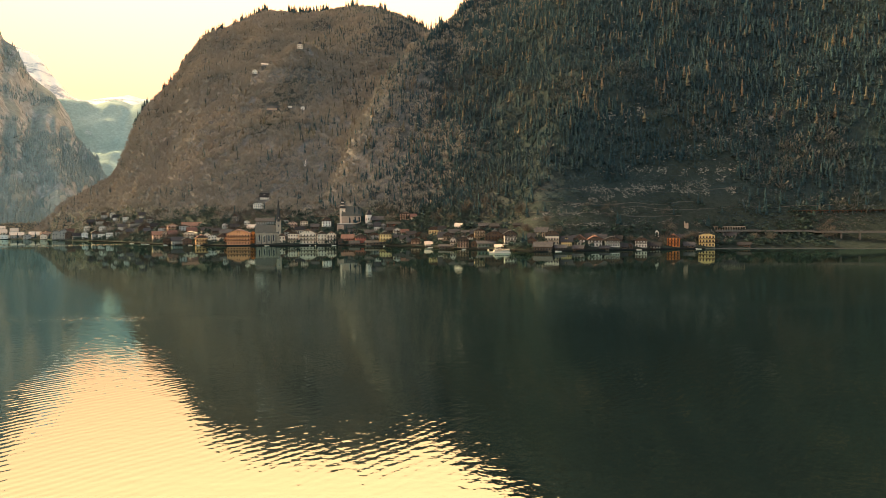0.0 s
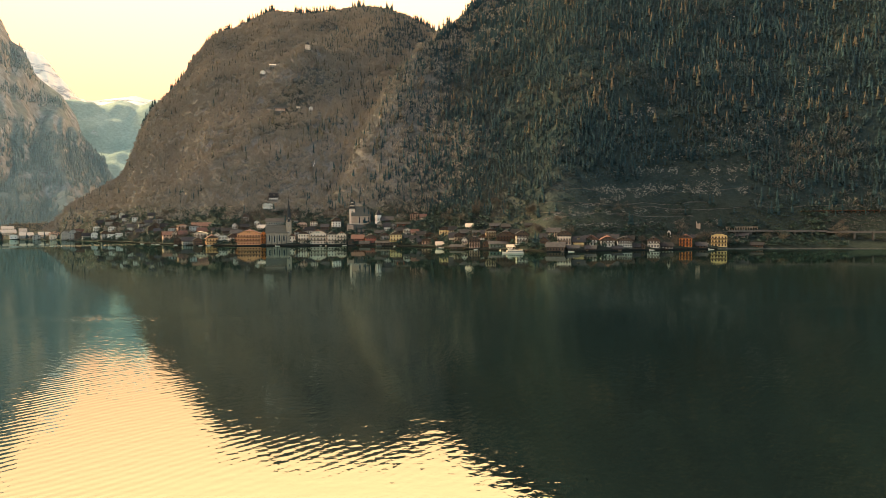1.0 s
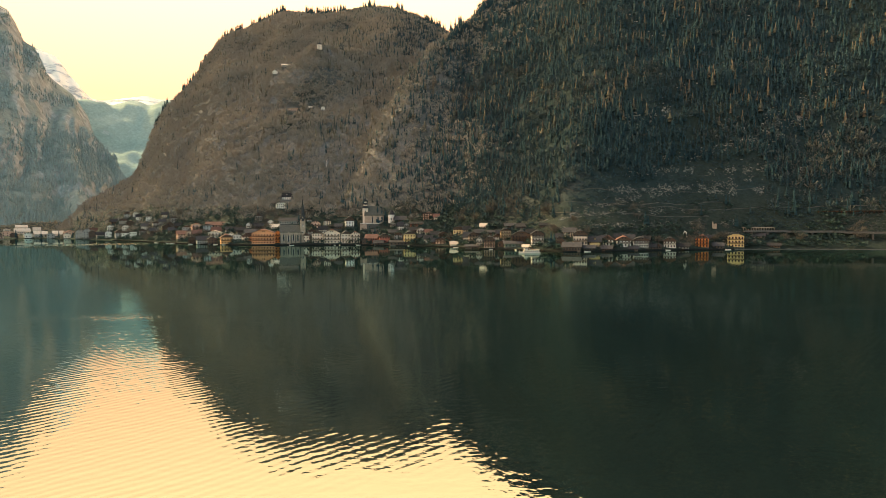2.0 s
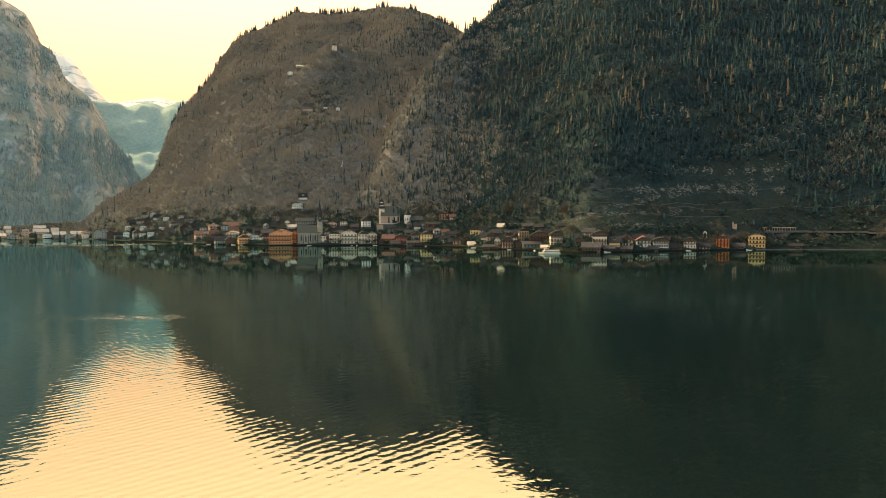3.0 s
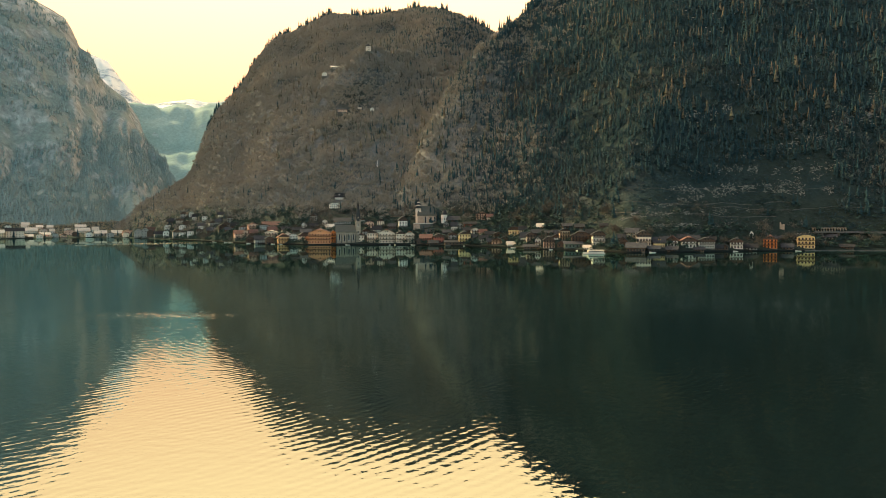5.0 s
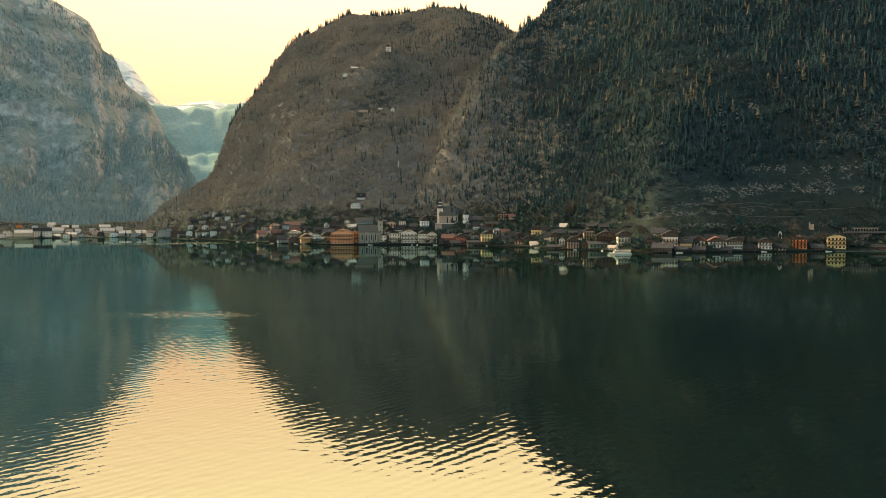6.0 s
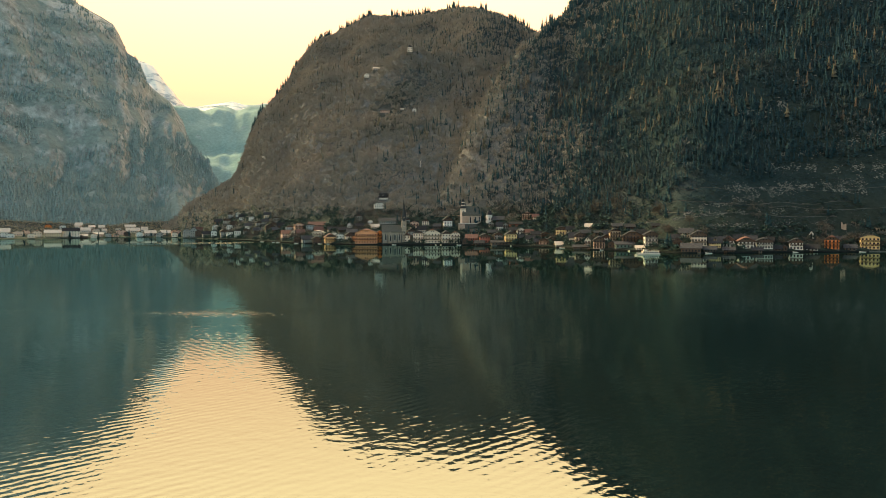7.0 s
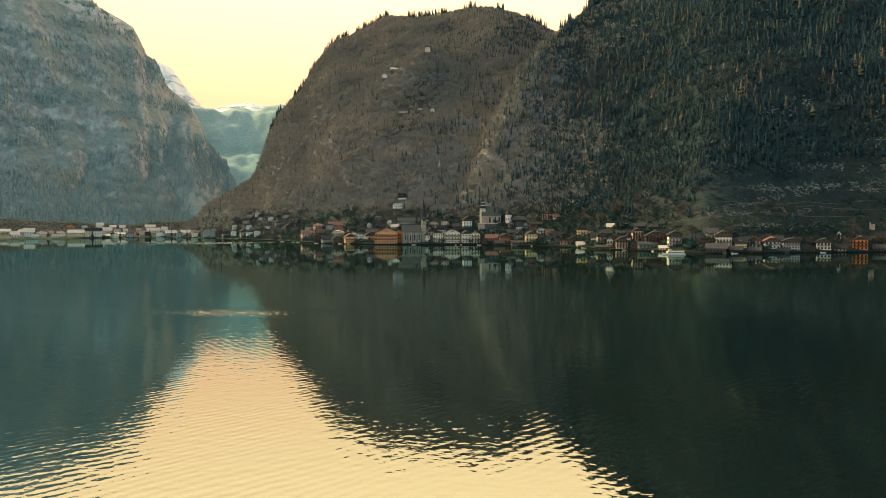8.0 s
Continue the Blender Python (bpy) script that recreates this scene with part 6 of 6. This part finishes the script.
spot = (wall[i0, j0] * (1 - u) + wall[i0 + 1, j0] * u) * (1 - v) + (wall[i0, j0 + 1] * (1 - u) + wall[i0 + 1, j0 + 1] * u) * v
grown = fractal(spot[:, 0] / 260, spot[:, 2] / 110, 44, 3) + wood_rng.uniform(-0.3, 0.3, len(i)) > np.interp(spot[:, 2], (0, 400, 900), (-0.5, -0.15, 0.35))
spot = spot[grown]
h = wood_rng.uniform(9, 22, len(spot))
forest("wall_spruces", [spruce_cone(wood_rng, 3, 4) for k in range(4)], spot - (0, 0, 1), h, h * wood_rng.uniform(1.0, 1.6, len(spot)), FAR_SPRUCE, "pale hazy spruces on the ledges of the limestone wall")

# low hills of the far village, with brown copses
b, r, x, y, z = spots_for(9500, -50, -24, 1130, 2200)
copse = (fractal(x / 120, y / 120, 80, 3) > np.where(r - shore(b) > 190, -0.7, 0.25)) & (r - shore(b) > 14)
for hx, hy, rad in BUILT:
    if hx < -330:
        copse &= (np.abs(x - hx) > rad) | (y - hy < -rad - 12) | (y - hy > rad)
n = int(copse.sum())
h = wood_rng.uniform(2.5, 6.5, n)
forest("far_copse", FAR_BUSHES, np.stack([x, y, z - 0.4], 1)[copse], h, h * wood_rng.uniform(0.8, 1.2, n), SUNLIT_TWIGS, "brown bare copses on low hills")

# hedges, bushes and fruit trees between the houses
b, r, x, y, z = spots_for(60000, -27, 40, 470, 1100)
off = r - shore(b)
near = (off > 2.5) & (z < 42) & (off < 170) & (wood_rng.uniform(0, 1, len(b)) < np.where(b > 13, np.where(off < 40, 0.55, 0.10), 0.7))
for hx, hy, rad in BUILT:
    near &= (x - hx) ** 2 + (y - hy) ** 2 > rad ** 2
green = near & (lattice(x / 25, y / 25, 90) > -0.25)
brown = near & ~green
n = int(green.sum())
h = wood_rng.uniform(2.5, 7.0, n)
forest("evergreen_bushes", BUSHES, np.stack([x, y, z - 0.3], 1)[green], h, h * wood_rng.uniform(0.8, 1.3, n), IVY, "dark evergreen bushes and hedges between the houses")
n = int(brown.sum())
h = wood_rng.uniform(2.5, 8.5, n)
forest("garden_trees", NEAR_BEECHES, np.stack([x, y, z - 0.3], 1)[brown], h, h * wood_rng.uniform(0.7, 1.1, n), GARDEN_TWIGS, "bare garden trees and brown bushes between the houses")

# knee-high scrub and brambles over the meadow slope
b, r, x, y, z = spots_for(42000, 3, 44, 470, 900)
off = r - shore(b)
scrub = (off > 14) & (z < 95) & (fractal(x / 30, y / 22, 33, 2) + wood_rng.uniform(-0.5, 0.5, len(b)) > np.where(b < 15, -0.8, -0.1))
for hx, hy, rad in BUILT:
    scrub &= (x - hx) ** 2 + (y - hy) ** 2 > rad ** 2
n = int(scrub.sum())
h = wood_rng.uniform(0.8, 2.8, n) * np.where(b[scrub] < 14, 1.5, 1.0)
forest("meadow_scrub", FAR_BUSHES, np.stack([x, y, z - 0.2], 1)[scrub], h, h * wood_rng.uniform(1.0, 1.7, n), SHADE_TWIGS, "low scrub darkened for shade over the rocky meadow slope")


# limestone outcrops and scree on the meadow slope
def rubble(name, bands, label, seed):
    rng = np.random.default_rng(seed)
    vs, fs = [], []
    cube = np.array([(sx, sy, sz) for sz in (-1, 1) for sx, sy in ((-1, -1), (1, -1), (1, 1), (-1, 1))], float)
    quads = np.array(((3, 2, 1, 0), (4, 5, 6, 7), (0, 1, 5, 4), (1, 2, 6, 5), (2, 3, 7, 6), (3, 0, 4, 7)))
    for b0, b1, off0, off1, width, n, size in bands:
        n, size = int(n * 2.6), size * 0.27
        u = rng.uniform(0, 1, n * 4)
        b = b0 + (b1 - b0) * u
        r = shore(b) + off0 + (off1 - off0) * u + rng.normal(0, width, n * 4)
        x, y = place(b, r)
        clump = np.where(0.6 * lattice(b * 1.6, u * 0 + 0.5, seed + int(off0)) + 0.5 * lattice(x / 5, y / 3, seed + 1) > -0.05)[0][:n]
        b, r, x, y, n = b[clump], r[clump], x[clump], y[clump], len(clump)
        z = land(b, r)
        for k in range(n):
            s = size * rng.uniform(0.35, 1.25) ** 2 * np.array((rng.uniform(0.8, 2.2), 1, rng.uniform(0.5, 1.1)))
            p = (cube * s + rng.normal(0, 0.22, (8, 3)) * s) + (x[k], y[k], z[k] + 0.1)
            fs.append(quads + 8 * len(vs))
            vs.append(p)
    return tagged(new(name, mesh_from(name, np.concatenate(vs), np.concatenate(fs), LIMESTONE)), label, "rocks", kind="stuff")


rubble("limestone_outcrops", ((17, 33, 66, 92, 2.2, 420, 0.8), (20, 34, 88, 76, 2.5, 420, 0.8), (14, 27, 62, 58, 2, 260, 0.7), (16, 31, 45, 42, 2, 280, 0.7), (22, 36, 104, 96, 2.5, 320, 0.9), (25, 35, 118, 138, 3, 260, 1.0), (21.5, 25.5, 178, 186, 5, 150, 1.7),
        (31, 36, 130, 165, 6, 300, 1.5), (10, 16, 60, 70, 4, 120, 0.7), (33, 38, 150, 200, 12, 180, 1.3), (-4, 8, 120, 140, 8, 140, 0.8), (5, 14, 150, 190, 4, 200, 1.1), (4, 22, 260, 380, 60, 220, 1.6), (22, 42, 280, 420, 60, 280, 1.6), (30, 33.5, 18, 22, 6, 220, 0.7)), "pale limestone outcrops and scree on the slope", 31)


# ---- single trees by the houses ----
def tree_thing(name, x, y, h, label):
    return thing(name, pose(x, y, float(ground_z(x, y)) - 0.2, 0, 0, wood_rng.uniform(0, 360)), label, "tree", "village trees")


def stem(h, r0, r1, lean=0.0):
    bm = bmesh.new()
    rings = []
    for k in range(4):
        u = k / 3
        q = r0 + (r1 - r0) * u
        rings.append([bm.verts.new((math.cos(a) * q + lean * u * u, math.sin(a) * q, h * u)) for a in (0, 1.05, 2.1, 3.14, 4.19, 5.24)])
    for a, b in zip(rings, rings[1:]):
        for i in range(6):
            bm.faces.new((a[i], a[(i + 1) % 6], b[(i + 1) % 6], b[i]))
    bm.faces.new(rings[-1])
    return bm


def spruce_tree(x, y, h):
    t = tree_thing("spruce_tree", x, y, h, "dark green spruce standing among the village houses")
    part("trunk", stem(h * 0.9, h * 0.018, 0.03), BARK, t)
    v, f = spruce_cone(wood_rng, 9, 9)
    part("crown", mesh_from("crown", v * (h * 1.25, h * 1.25, h), f, SPRUCE), None, t)
    return t


def bare_tree(x, y, h):
    t = tree_thing("bare_tree", x, y, h, "leafless brown tree beside the village houses")
    part("trunk", stem(h * 0.62, h * 0.022, h * 0.008, h * 0.04), BARK, t)
    for k in range(5):
        a = 2 * math.pi * (k + wood_rng.uniform(-0.3, 0.3)) / 5
        m = pose(0, 0, h * (0.3 + 0.05 * k)) @ Matrix.Rotation(a, 4, "Z") @ Matrix.Rotation(radians(wood_rng.uniform(30, 55)), 4, "Y")
        part("limb", stem(h * 0.42, h * 0.010, h * 0.003, h * 0.03), BARK, t, m=m)
    v, f = bare_crown(220, wood_rng, 0.013)
    part("crown", mesh_from("crown", v * (h * 0.95, h * 0.95, h), f, GARDEN_TWIGS), None, t)
    return t


for tx, ty, th in ((-806, 1012, 13), (-752, 1052, 15), (-726, 1094, 12), (-694, 1140, 16), (-652, 1142, 13), (-612, 1124, 14), (-566, 1080, 12), (-556, 1072, 15), (-842, 1004, 12)):
    spruce_tree(tx, ty, th)
for tx, ty, th in ((-820, 1002, 9), (-740, 1066, 8), (-706, 1118, 9), (-640, 1136, 8), (-598, 1106, 9)):
    bare_tree(tx, ty, th)
spruce_tree(-36, 713, 22)
spruce_tree(-40, 717, 18)
spruce_tree(-31, 712, 17)
spruce_tree(-27, 714, 14)
spruce_tree(-44, 685, 10)
spruce_tree(-38, 678, 9)
spruce_tree(-33, 680, 8)
spruce_tree(109, 475, 13)
spruce_tree(111, 473, 11)
spruce_tree(107, 474, 9)
spruce_tree(281, 504, 11)
spruce_tree(280, 505, 8)
bare_tree(-108, 668, 8)
bare_tree(-104, 662, 7)
bare_tree(-19, 643, 7)
bare_tree(-53, 656, 7)
bare_tree(39, 599, 9)
bare_tree(66, 543, 8)
bare_tree(116, 501, 9)
bare_tree(118, 495, 8)
bare_tree(82, 602, 14)
bare_tree(78, 599, 12)
bare_tree(122, 535, 12)
bare_tree(119, 537, 10)
bare_tree(65, 602, 11)
spruce_tree(198, 502, 13)
spruce_tree(200, 501, 11)
bare_tree(275, 480, 7)
bare_tree(280, 478, 6)
bare_tree(310, 482, 8)
bare_tree(321, 478, 9)
spruce_tree(-466, 1006, 9)
spruce_tree(-388, 930, 9)
spruce_tree(-358, 886, 8)
spruce_tree(-295, 818, 9)
spruce_tree(-185, 737, 10)
spruce_tree(-123, 727, 10)
spruce_tree(-130, 733, 12)
spruce_tree(-61, 713, 11)
spruce_tree(38, 639, 9)
bare_tree(54, 628, 10)
bare_tree(134, 497, 9)
bare_tree(140, 481, 8)
bare_tree(200, 480, 7)
bare_tree(230, 484, 7)
bare_tree(251, 486, 7)
bare_tree(-153, 691, 7)
bare_tree(-198, 728, 8)
bare_tree(-216, 713, 6)
bare_tree(-287, 782, 7)
bare_tree(-488, 1014, 8)
